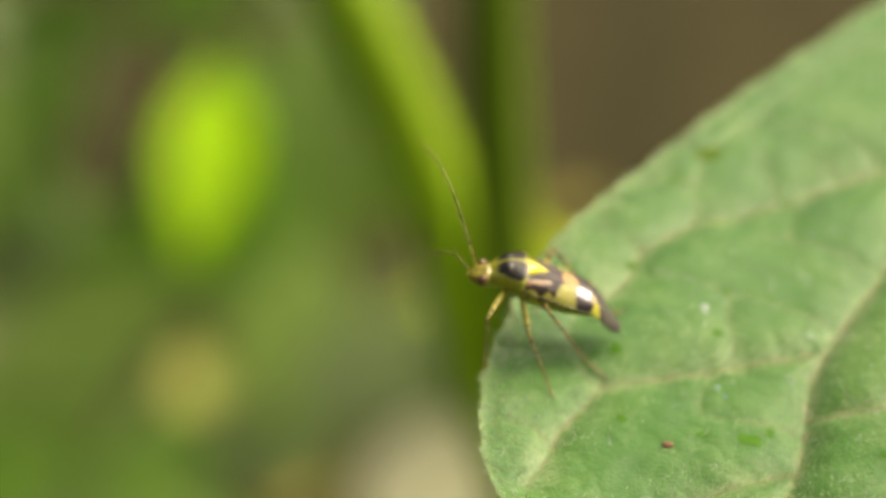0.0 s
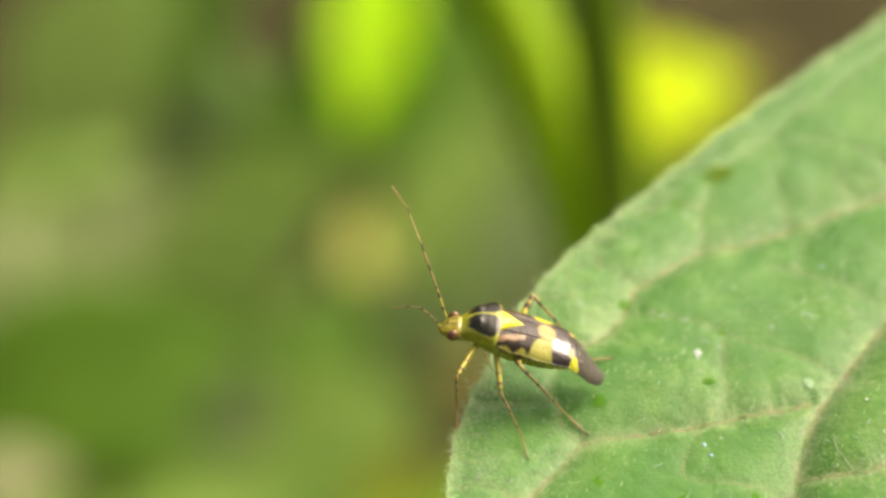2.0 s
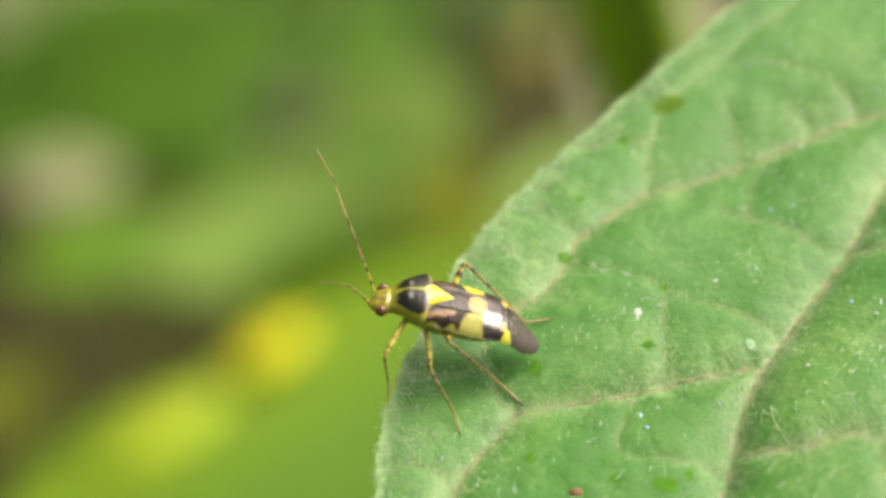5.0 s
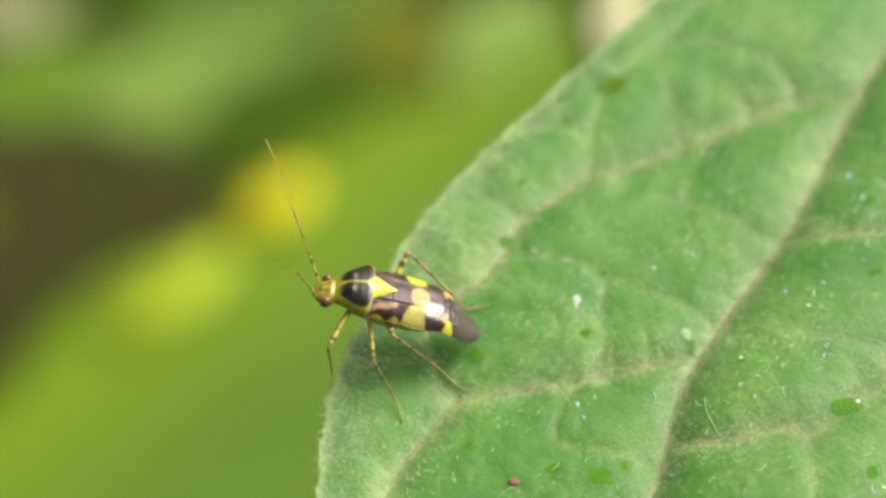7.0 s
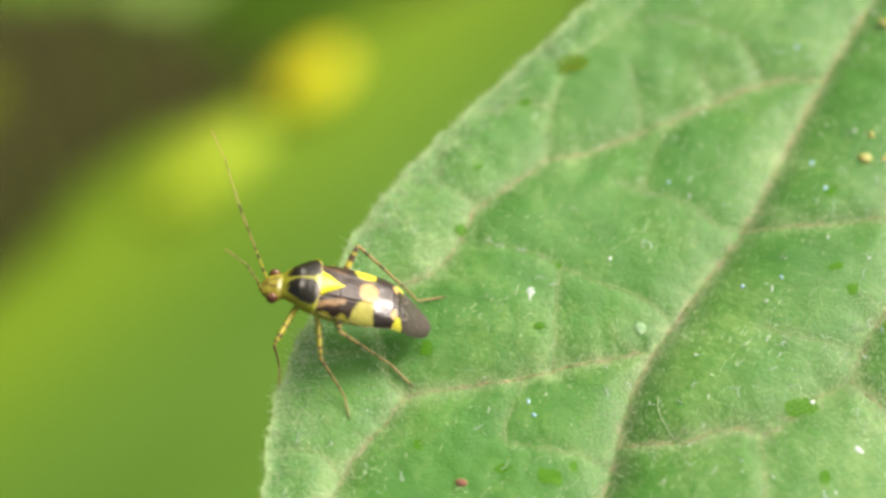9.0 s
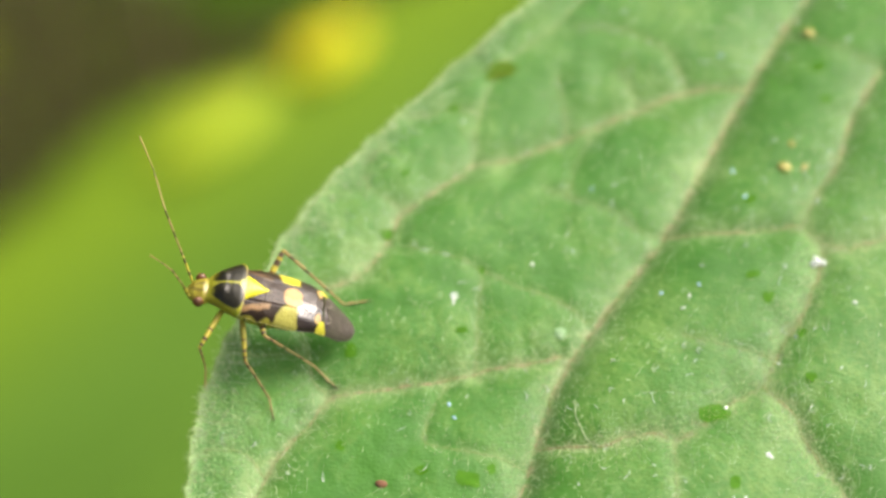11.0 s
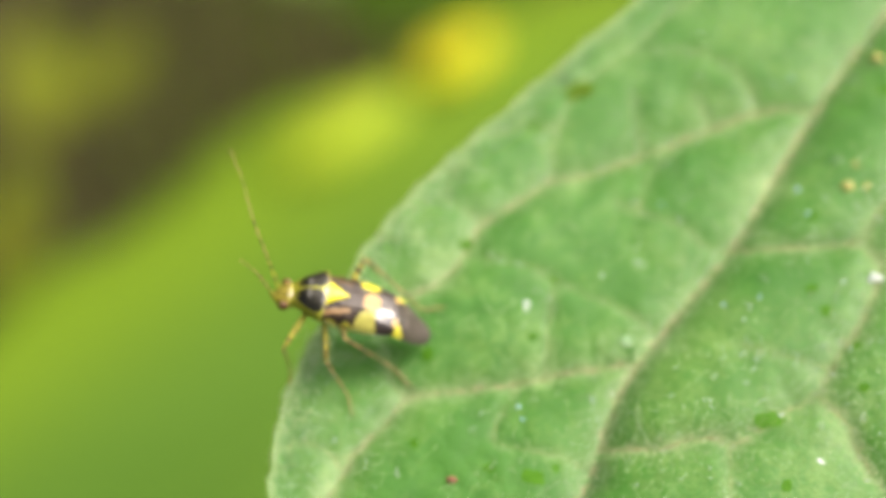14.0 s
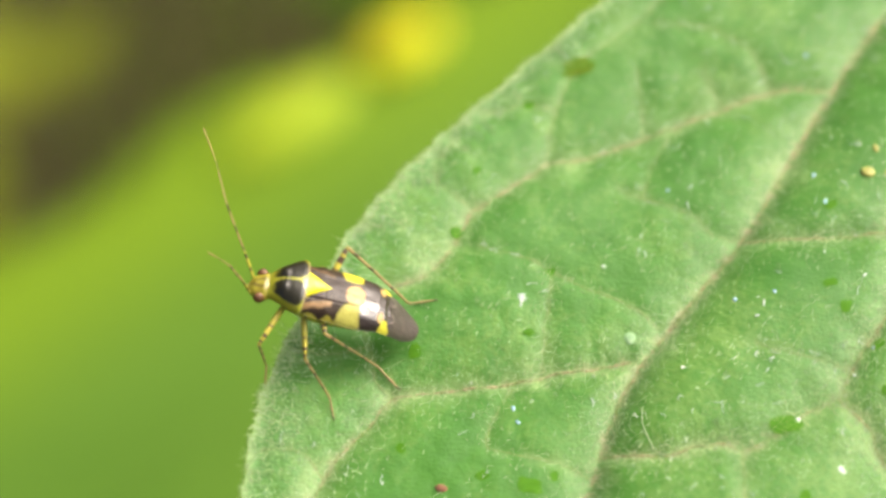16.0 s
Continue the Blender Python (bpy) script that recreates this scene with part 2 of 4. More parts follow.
def spline(points, u):
    """Catmull-Rom through the points, at u in 0..1 (array)."""
    p = np.asarray(points, dtype=float)
    p = np.vstack([2 * p[0] - p[1], p, 2 * p[-1] - p[-2]])
    s = np.clip(np.asarray(u, dtype=float), 0, 1) * (len(p) - 3)
    i = np.minimum(s.astype(int), len(p) - 4)
    t = (s - i)[..., None]
    a, b, c, d = p[i], p[i + 1], p[i + 2], p[i + 3]
    return 0.5 * (2 * b + (c - a) * t + (2 * a - 5 * b + 4 * c - d) * t ** 2 + (3 * b - a - 3 * c + d) * t ** 3)


def tube(points, radii, mats, sides=8, rings=None, index=None, flat=1.0, steps=6):
    """A round limb along a smooth line through points; index(s) picks the material at s in 0..1."""
    n = rings or (len(points) - 1) * steps + 1
    u = np.linspace(0, 1, n)
    line = spline(points, u)
    r = np.interp(u, np.linspace(0, 1, len(radii)), radii)
    way = np.gradient(line, axis=0)
    way /= np.linalg.norm(way, axis=1)[:, None] + 1e-12
    ref = np.array([0.0, 0.0, 1.0]) if abs(way[n // 2][2]) < 0.9 else np.array([0.0, 1.0, 0.0])
    verts, faces, ids = [], [], []
    for k in range(n):
        side = np.cross(way[k], ref)
        side /= np.linalg.norm(side) + 1e-12
        top = np.cross(side, way[k])
        for a in np.arange(sides) * 2 * math.pi / sides:
            verts.append(line[k] + r[k] * (math.cos(a) * side + flat * math.sin(a) * top))
    for k in range(n - 1):
        for a in range(sides):
            b = (a + 1) % sides
            faces.append((k * sides + a, k * sides + b, (k + 1) * sides + b, (k + 1) * sides + a))
            ids.append(index((k + 0.5) / (n - 1)) if index else 0)
    faces += [tuple(range(sides))[::-1], tuple(range((n - 1) * sides, n * sides))]
    ids += [ids[0], ids[-1]]
    return mesh_of("tube", verts, faces, mats, ids)


def ball(radius, mats, seg=20, rings=12, centre=(0, 0, 0)):
    rx, ry, rz = radius
    verts, faces = [], []
    for i in range(rings + 1):
        th = math.pi * i / rings
        for j in range(seg):
            ph = 2 * math.pi * j / seg
            verts.append((centre[0] + rx * math.sin(th) * math.cos(ph), centre[1] + ry * math.sin(th) * math.sin(ph), centre[2] + rz * math.cos(th)))
    for i in range(rings):
        for j in range(seg):
            k = (j + 1) % seg
            faces.append((i * seg + j, (i + 1) * seg + j, (i + 1) * seg + k, i * seg + k))
    return mesh_of("ball", verts, faces, mats)


# ---- ground ----
def build_ground():
    n, half = 90, 60.0
    g = np.sign(np.linspace(-1, 1, n)) * np.abs(np.linspace(-1, 1, n)) ** 3 * half
    verts = [(x, y, 0.03 * noise.noise((x * 1.7, y * 1.7, 0)) + 0.012 * noise.noise((x * 9, y * 9, 3)) - 0.02) for x in g for y in g]
    faces = [(i * n + j, (i + 1) * n + j, (i + 1) * n + j + 1, i * n + j + 1) for i in range(n - 1) for j in range(n - 1)]
    thing("ground", "dark brown bare soil between the plants", "ground", kind="structure", me=mesh_of("ground", verts, faces, SOIL))


build_ground()

# ---- the leaf that carries the bug ----
# stations from the tip to the stalk: midrib, one margin, the other margin (millimetres)
STATIONS = [
    (1.5, -20, 1.5, -20, 1.5, -20), (2.3, -16, -3.5, -17.2, 7.5, -17.8), (3.1, -12, -8.3, -12.6, 14.5, -13),
    (4.1, -8.1, -9.4, -8.4, 19.5, -7), (4.85, -3.2, -9.15, -4.2, 23.3, 0), (6.7, 0.9, -7.75, 1.0, 26, 6),
    (8.8, 5.2, -6.15, 4.7, 28, 12), (10.5, 10.2, -4.05, 8.3, 29.3, 18), (12.5, 15.5, -0.85, 13.0, 30, 24),
    (15.3, 21.5, 3.5, 19.3, 30, 29), (18.5, 27, 9.4, 27, 29.3, 33.5), (22, 33, 15.5, 34, 27.5, 37), (25, 38, 25, 38, 25, 38),
]
# veins: width at the start, then the line
LEFT_VEINS = [
    (0.26, [(11.3, 12.9), (9.2, 12.5), (7.1, 11.3), (4.7, 9.8), (3.4, 8.9), (1.3, 7.6), (0.1, 7.2), (-0.6, 6.4), (-2.2, 4.6), (-2.8, 3.9), (-3.2, 2.2), (-4.2, 0.6), (-5.4, -0.2)]),
    (0.26, [(4.9, -1.7), (3.8, -2.2), (2.5, -2.6), (1.2, -3.1), (-0.6, -3.8), (-1.9, -4.2), (-3.7, -4.7), (-4.4, -5.1), (-5.0, -6.5), (-5.9, -7.9), (-6.5, -9.8), (-7.2, -11.5)]),
    (0.20, [(3.6, -9.5), (0.5, -11.0), (-3.0, -13.0), (-5.0, -15.0)]),
]
RIGHT_VEINS = [
    (0.26, [(8.6, 4.6), (11.1, 4.9), (13.1, 5.3), (14.2, 5.6), (15.1, 4.9), (16.4, 4.9), (19.0, 6.6), (23, 10.5)]),
    (0.26, [(17.2, 14.4), (16.1, 11.7), (15.6, 9.2), (14.7, 7.2), (14.2, 5.6)]),
    (0.26, [(15.2, 4.7), (15.0, 2.9), (14.4, 1.0), (13.9, -0.1), (13.5, -1.3), (13.2, -2.4)]),
    (0.24, [(13.2, -2.4), (14.5, -3.4), (15.0, -4.5), (15.8, -5.6), (16.7, -6.5), (17.6, -8.5)]),
    (0.24, [(4.4, -6.2), (5.6, -6.1), (6.9, -6.0), (7.9, -5.5), (9.0, -5.2), (9.8, -5.3), (10.7, -4.6), (11.8, -3.4), (13.2, -2.4)]),
    (0.24, [(14.2, 19.5), (17.0, 19.0), (20.0, 20.5), (25.5, 24.0)]),
    (0.22, [(3.2, -11.5), (7.5, -12.2), (11.5, -11.5), (15.0, -10.5)]),
]
SIDE_VEINS = LEFT_VEINS + RIGHT_VEINS
NET_VEINS = [
    (0.13, [(8.8, 12.6), (7.7, 14.2), (6.0, 15.0), (4.5, 15.1), (3.2, 14.9)]), (0.12, [(3.8, 9.4), (3.5, 10.6), (3.0, 12.4)]),
    (0.12, [(6.9, 11.2), (6.3, 12.1), (5.8, 12.9)]), (0.12, [(-2.6, 4.2), (-3.8, 4.7), (-4.5, 5.3), (-4.6, 6.2), (-4.0, 7.4)]),
    (0.12, [(8.3, 4.6), (7.1, 4.8), (6.5, 5.4), (5.4, 5.7), (4.2, 5.9), (3.0, 6.3)]), (0.14, [(5.7, 0.0), (4.7, 0.6), (3.5, 1.0), (2.3, 1.3), (1.1, 1.7), (0.0, 2.1), (-2.4, 2.4)]),
    (0.13, [(-4.3, -4.9), (-5.1, -4.4), (-5.5, -3.3), (-5.9, -2.4), (-5.6, -0.6)]), (0.13, [(4.1, -7.2), (3.0, -6.8), (1.6, -6.7), (0.0, -6.6), (-0.2, -5.8), (0.0, -4.8), (0.4, -3.6)]),
]
FINE_VEINS = [
    (0.12, [(-6.3, -8.9), (-7.2, -8.2), (-8.3, -8.2), (-9.1, -8.5)]), (0.13, [(9.8, -5.3), (9.9, -6.4), (10.1, -7.6), (10.0, -9.5)]),
    (0.13, [(16.5, 23.6), (13.8, 23.8), (10.1, 24.0), (7.4, 21.9), (5.4, 18.6), (4.0, 17.3), (2.7, 15.0), (0.8, 12.7), (0.0, 10.5), (-0.2, 8.5), (0.0, 7.1)]), (0.10, [(1.5, -3.2), (1.2, -0.6), (1.1, 1.7)]),
    (0.10, [(5.2, 9.9), (4.4, 8.0), (4.2, 5.9)]), (0.10, [(9.6, -0.6), (11.2, -0.8), (13.6, -1.0)]),
    (0.10, [(-0.2, 9.8), (-1.6, 9.6), (-3.2, 8.9)]), (0.10, [(-5.7, -3.0), (-7.0, -3.6), (-8.8, -3.8)]), (0.10, [(12.6, 16.0), (14.5, 15.5), (17.2, 14.4)]),
]
NET_VEINS += FINE_VEINS
SEEDS = np.random.RandomState(5).uniform((-12, -22), (32, 40), (2600, 2))


def leaf_lines():
    s = np.array(STATIONS, dtype=float)
    return s[:, 0:2], s[:, 2:4], s[:, 4:6]


def near_vein(xy):
    """Distance in millimetres from points to the nearest main vein, and to the nearest small one."""
    out = []
    mid = [(0.5, [tuple(p) for p in leaf_lines()[0]])]
    for group in (mid + SIDE_VEINS, NET_VEINS):
        best = np.full(len(xy), 99.0)
        for _, pts in group:
            line = spline(pts, np.linspace(0, 1, len(pts) * 4))
            for a, b in zip(line[:-1], line[1:]):
                ab = b - a
                t = np.clip(((xy - a) @ ab) / (ab @ ab + 1e-9), 0, 1)
                best = np.minimum(best, np.hypot(*(xy - a - t[:, None] * ab).T))
        out.append(best)
    return out


def cell_edge(xy):
    """How far each point lies from the border of its small cell, in millimetres."""
    edge = np.zeros(len(xy))
    for k in range(0, len(xy), 2000):
        d = np.hypot(xy[k:k + 2000, None, 0] - SEEDS[None, :, 0], xy[k:k + 2000, None, 1] - SEEDS[None, :, 1])
        d.partition(1, axis=1)
        edge[k:k + 2000] = (d[:, 1] - d[:, 0]) / 2
    return edge


def from_midrib(xy):
    """Signed distance from the midrib in millimetres, positive towards the stalk's right-hand half."""
    line, out = spline(leaf_lines()[0], np.linspace(0, 1, 120)), np.full(len(xy), 99.0)
    for a, b in zip(line[:-1], line[1:]):
        ab = b - a
        t = np.clip(((xy - a) @ ab) / (ab @ ab + 1e-9), 0, 1)
        d = xy - a - t[:, None] * ab
        k = np.hypot(*d.T)
        out = np.where(k < np.abs(out), np.where(ab[0] * d[:, 1] - ab[1] * d[:, 0] < 0, k, -k), out)
    return out


def leaf_height(xy):
    """The puckered upper face: panels bulge between sunken veins, one half of the blade rises from the midrib and the other droops."""
    main, small = near_vein(xy)
    cells, s = cell_edge(xy), from_midrib(xy)
    low = np.clip(-xy[:, 1] / 6, 0, 1)
    low = low * low * (3 - 2 * low)
    lay = np.where(s > 0, 1.3 * (1 - np.exp(-np.maximum(s, 0) / (1.9 + 0.9 * np.clip((xy[:, 1] - 2) / 6, 0, 1)))), (-0.35 - 0.35 * low) * (1 - np.exp(-(s / 5) ** 2)))
    h = 0.48 * (1 - np.exp(-np.sqrt(main ** 2 + 0.005) / 0.90)) + 0.12 * (1 - np.exp(-np.sqrt(small ** 2 + 0.006) / 0.42)) + 0.022 * (1 - np.exp(-(cells / 0.14) ** 2))
    wave = np.array([noise.noise((x * 0.16, y * 0.16, 7.0)) * 0.22 + noise.noise((x * 0.9, y * 0.9, 2.0)) * 0.055 for x, y in xy])
    return lay + h + wave - 0.38


def build_leaf(plant):
    nu, nv = 380, 260
    mid, left, right = leaf_lines()
    u = np.linspace(0, 1, nu)
    m, a, b = spline(mid, u), spline(left, u), spline(right, u)
    v = np.linspace(-1, 1, nv)
    v = np.sign(v) * (1 - (1 - np.abs(v)) ** 1.15)
    tooth = lambda s, k: 0.20 * (np.abs(((s * k) % 1.0) - 0.3) * 1.6) * np.sin(math.pi * np.clip(s, 0, 1)) ** 0.4
    grid = np.zeros((nu, nv, 2))
    for j, w in enumerate(v):
        side, k = (a, 23) if w < 0 else (b, 25)
        out = side - m
        out = out / (np.linalg.norm(out, axis=1)[:, None] + 1e-6)
        reach = np.clip((abs(w) - 0.8) / 0.2, 0, 1) ** 2
        ragged = np.array([noise.noise((s * 90, 3.0 * (w > 0), 0)) for s in u]) * 0.10
        grid[:, j] = m + (side - m) * abs(w) + out * (reach * (tooth(u, k) - 0.10 + ragged))[:, None]
    xy = grid.reshape(-1, 2)
    h = leaf_height(xy)
    vv = np.tile(np.abs(v), nu)
    h = h + 0.10 * np.clip((vv - 0.95) / 0.05, 0, 1) ** 1.5
    top = np.column_stack([xy, h]) * MM
    low = np.column_stack([xy, h - 0.22 * np.sqrt(np.clip(1 - vv ** 8, 0.03, 1))]) * MM
    n = nu * nv
    faces = []
    for i in range(nu - 1):
        for j in range(nv - 1):
            q = (i * nv + j, (i + 1) * nv + j, (i + 1) * nv + j + 1, i * nv + j + 1)
            faces.append(q[::-1])
            faces.append(tuple(n + k for k in q))
    for i in range(nu - 1):
        for j, flip in ((0, True), (nv - 1, False)):
            q = (i * nv + j, n + i * nv + j, n + (i + 1) * nv + j, (i + 1) * nv + j)
            faces.append(q if flip else q[::-1])
    me = mesh_of("leaf", np.vstack([top, low]), faces, LEAF)
    main, small = near_vein(xy)
    tissue = np.clip(0.42 * np.exp(-(main / 0.50) ** 2) + 0.18 * np.exp(-(small / 0.40) ** 2), 0, 1)
    patchy = np.array([noise.noise((x * 0.8, y * 0.8, 21)) for x, y in xy])
    # downy patches along the near margin and beside the veins of the rising half
    shore = np.linalg.norm(grid - grid[:, :1], axis=2).reshape(-1)
    down = np.array([noise.noise((x * 0.55, y * 0.55, 33)) + 0.5 * noise.noise((x * 1.7, y * 1.7, 35)) for x, y in xy])
    tissue = np.clip(tissue + np.clip(0.40 + 0.9 * down, 0, 1) * (0.32 * np.exp(-(shore / 2.2) ** 2) + 0.30 * np.exp(-(main / 1.3) ** 2)) + 0.15 * np.clip(down, 0, 1), 0, 1)
    seam = np.clip(0.65 * np.exp(-(main / 0.22) ** 2) * (0.62 + 0.9 * patchy) + 0.20 * np.exp(-(small / 0.12) ** 2), 0, 1)
    seam = np.clip(seam + 0.5 * np.exp(-(from_midrib(xy) / 0.24) ** 2) * (0.7 + 0.8 * patchy), 0, 1)
    me.attributes.new("seam", "FLOAT", "POINT").data.foreach_set("value", np.concatenate([seam, seam]).astype(np.float32))
    rim = np.clip((vv - 0.974) / 0.02, 0, 1) * 0.5
    me.attributes.new("rim", "FLOAT", "POINT").data.foreach_set("value", np.concatenate([rim, rim]).astype(np.float32))
    me.attributes.new("tissue", "FLOAT", "POINT").data.foreach_set("value", np.concatenate([tissue, tissue]).astype(np.float32))
    leaf = part("leaf", me, plant, "puckered green leaf blade with a pale hairy toothed margin")
    leaf.matrix_world = pose(0, 0, 2.0)
    margin = grid[:, 0], grid[:, -1], top.reshape(nu, nv, 3)
    return leaf, margin


def vein_mesh(pts, w0, w1, mat, wobble):
    n = len(pts) * 22
    u = np.linspace(0, 1, n)
    line = spline(pts, u)
    line = line + np.column_stack([[noise.noise((x * 1.3, y * 1.3, wobble)) * 0.10 + noise.noise((x * 6, y * 6, wobble)) * 0.03 for x, y in line], [noise.noise((x * 1.3, y * 1.3, wobble + 9)) * 0.10 for x, y in line]])
    z = leaf_height(line)
    r = np.interp(u, [0, 1], [w0, w1]) / 2 * np.array([max(0.12, 1 + 0.8 * noise.noise((x * 1.6, y * 1.6, 4)) + 0.9 * noise.noise((x * 7, y * 7, 9))) for x, y in line])
    body = np.column_stack([line, z + 0.01]) * MM
    return tube(list(body), list(r * MM), mat, sides=8, rings=n, flat=0.22)


plant = thing("nettle_plant", "green plant with a puckered hairy leaf on a tall stem", "plant", pose(0.062, 0.105, 0))
leaf, margin = build_leaf(plant)


def surface_z(x, y):
    return float(leaf_height(np.array([[x, y]]))[0])


def dress_leaf():
    part("midrib", vein_mesh([tuple(p) for p in leaf_lines()[0]][1:], 0.12, 0.24, VEIN, 1), leaf, "tan midrib")
    for k, (w, pts) in enumerate(SIDE_VEINS):
        part("side_vein", vein_mesh(pts, w * 0.5, 0.06, VEIN if k in (0, 1) else SIDE_VEIN, k * 3.7), leaf, "pale tan-green side vein")
    for k, (w, pts) in enumerate(NET_VEINS):
        part("small_vein", vein_mesh(pts, w * 0.45, 0.03, FINE_VEIN, k * 2.3), leaf)
    # hairs: a fringe on the margin and a thin scatter over the blade
    rnd = random.Random(11)
    verts, faces = [], []

    def hair(base, tip, r):
        base, tip = np.array(base), np.array(tip)
        w = tip - base
        s = np.cross(w, (0.3, 0.5, 0.8))
        s = s / (np.linalg.norm(s) + 1e-9) * r
        t = np.cross(w, s)
        t = t / (np.linalg.norm(t) + 1e-9) * r
        k = len(verts)
        verts.extend([base + s, base - s * 0.5 + t * 0.87, base - s * 0.5 - t * 0.87, tip])
        faces.extend([(k, k + 1, k + 3), (k + 1, k + 2, k + 3), (k + 2, k, k + 3)])

    tops = margin[2]
    nu, nv = tops.shape[:2]
    for _ in range(6800):
        i, edge = rnd.randrange(20, nu - 20), rnd.random() < 0.8
        j = int(rnd.triangular(0, 26, 0)) if edge else nv - 1 - rnd.choice((0, 1, 2, 3))
        p = tops[i, j]
        out = tops[i, 0] - tops[i, 30] if edge else tops[i, -1] - tops[i, -31]
        out = out / (np.linalg.norm(out) + 1e-9)
        tip = p + (out * rnd.uniform(0.0, 0.24) + np.array([rnd.gauss(0, 0.13), rnd.gauss(0, 0.13), rnd.uniform(0.03, 0.20)])) * MM
        hair(p, tip, rnd.uniform(0.009, 0.024) * MM)
    for _ in range(11000):
        i, j = rnd.randrange(20, nu - 20), rnd.randrange(4, nv - 4)
        p = tops[i, j]
        thin = 0.22 if p[0] < 0.003 else 0.55
        if rnd.random() > thin + 1.1 * noise.noise((p[0] * 420, p[1] * 420, 31)):
            continue
        a = rnd.gauss(1.1, 0.7)
        length = rnd.uniform(0.08, 0.30)
        tip = p + np.array([math.cos(a) * length, math.sin(a) * length, rnd.uniform(0.03, 0.12)]) * MM
        hair(p + np.array([0, 0, 0.01 * MM]), tip, (rnd.uniform(0.007, 0.016) if rnd.random() < 0.75 else rnd.uniform(0.016, 0.026)) * MM)
    lines = [(leaf_lines()[0][1:], 1500, 0.26), (leaf_lines()[0][1:], 4200, 0.75)] + [(pts, 480, 0.20) for _, pts in SIDE_VEINS] + [(pts, 1300, 0.70) for _, pts in SIDE_VEINS] + [(pts, 160, 0.30) for _, pts in NET_VEINS]
    for pts, count, wide in lines:
        line = spline(pts, np.linspace(0, 1, 400))
        picks = np.array([line[rnd.randrange(400)] + (rnd.gauss(0, wide), rnd.gauss(0, wide)) for _ in range(count)])
        for (x, y), z in zip(picks, leaf_height(picks)):
            a, length = rnd.uniform(0, 6.3), rnd.uniform(0.05, 0.17)
            hair(np.array([x, y, z]) * MM, np.array([x + math.cos(a) * length, y + math.sin(a) * length, z + rnd.uniform(0.04, 0.20)]) * MM, rnd.uniform(0.007, 0.018) * MM)
    tuft = np.array([(rnd.gauss(-8.45, 0.28), rnd.gauss(-3.43, 0.28)) for _ in range(60)])
    for (x, y), z in zip(tuft, leaf_height(tuft)):
        a, length = rnd.gauss(2.6, 0.8), rnd.uniform(0.12, 0.42)
        hair(np.array([x, y, z]) * MM, np.array([x + math.cos(a) * length, y + math.sin(a) * length, z + rnd.uniform(0.03, 0.2)]) * MM, rnd.uniform(0.014, 0.034) * MM)
    ob = part("leaf_hairs", mesh_of("leaf_hairs", verts, faces, HAIR, smooth=False), leaf, "short whitish hairs on the leaf")
    ob["kind"] = "stuff"
    # curled white fluff, most of it on the rising half
    verts, faces = [], []
    large = [(9.0, -6.8), (9.6, 0.7), (9.75, 1.15), (6.9, -2.15), (7.0, -6.2), (5.8, -4.3), (1.3, -4.2), (7.0, -3.7), (7.0, -7.1), (10.3, -7.2), (3.7, -4.1), (10.3, -1.7), (9.9, -2.6), (10.3, 2.9), (2.1, 8.1), (4.6, 3.3), (12.9, -1.2), (8.2, -8.9)]
    for k in range(700):
        i, j = rnd.randrange(20, nu - 20), rnd.randrange(6, nv - 6)
        p = tops[i, j] + np.array([0, 0, 0.03 * MM])
        if k < len(large):
            p = np.array([*large[k], surface_z(*large[k]) + 0.04]) * MM
        elif rnd.random() > (0.30 if p[0] < 0.004 else 0.80) + 0.8 * noise.noise((p[0] * 300, p[1] * 300, 51)):
            continue
        a, r = rnd.uniform(0, 6.3), rnd.uniform(0.012, 0.024) * (2.0 if k < 4 else 1.2 if k < len(large) else rnd.choice((0.6, 0.8, 1.2)))
        bend, step = rnd.uniform(-0.9, 0.9), rnd.uniform(0.05, 0.12)
        for _ in range(rnd.randrange(2, 6)):
            q = p + np.array([math.cos(a) * step, math.sin(a) * step, rnd.uniform(-0.01, 0.03)]) * MM
            hair(p, q + (q - p) * 0.4, r * MM)
            hair(q, p - (q - p) * 0.2, r * 0.9 * MM)
            p, a = q, a + bend
    ob = part("leaf_fluff", mesh_of("leaf_fluff", verts, faces, WHITE, smooth=False), leaf, "curled white fluff on the leaf")
    ob["kind"] = "stuff"


dress_leaf()


def build_stalk():
    base = Vector((0.062, 0.105, 0))
    stem = [(0, 0, 0), (0.004, 0.002, 0.5), (-0.003, 0.0, 1.1), (0.002, -0.002, 1.7), (0, 0, 2.02), (0.002, 0.003, 2.25)]
    part("stem", tube([Vector(p) for p in stem], [0.0045, 0.004, 0.0036, 0.003, 0.0026, 0.002], STEM_DARK, sides=10), plant, "dark green stem")
    stalk = [Vector((0.025, 0.038, 1.9994)) - base, Vector((0.035, 0.055, 1.998)) - base, Vector((0.050, 0.084, 1.994)) - base, Vector((0.0615, 0.104, 1.985)) - base]
    part("leaf_stalk", tube(stalk, [0.0006, 0.0008, 0.001, 0.0012], STEM_DARK, sides=10), plant, "green leaf stalk")


build_stalk()


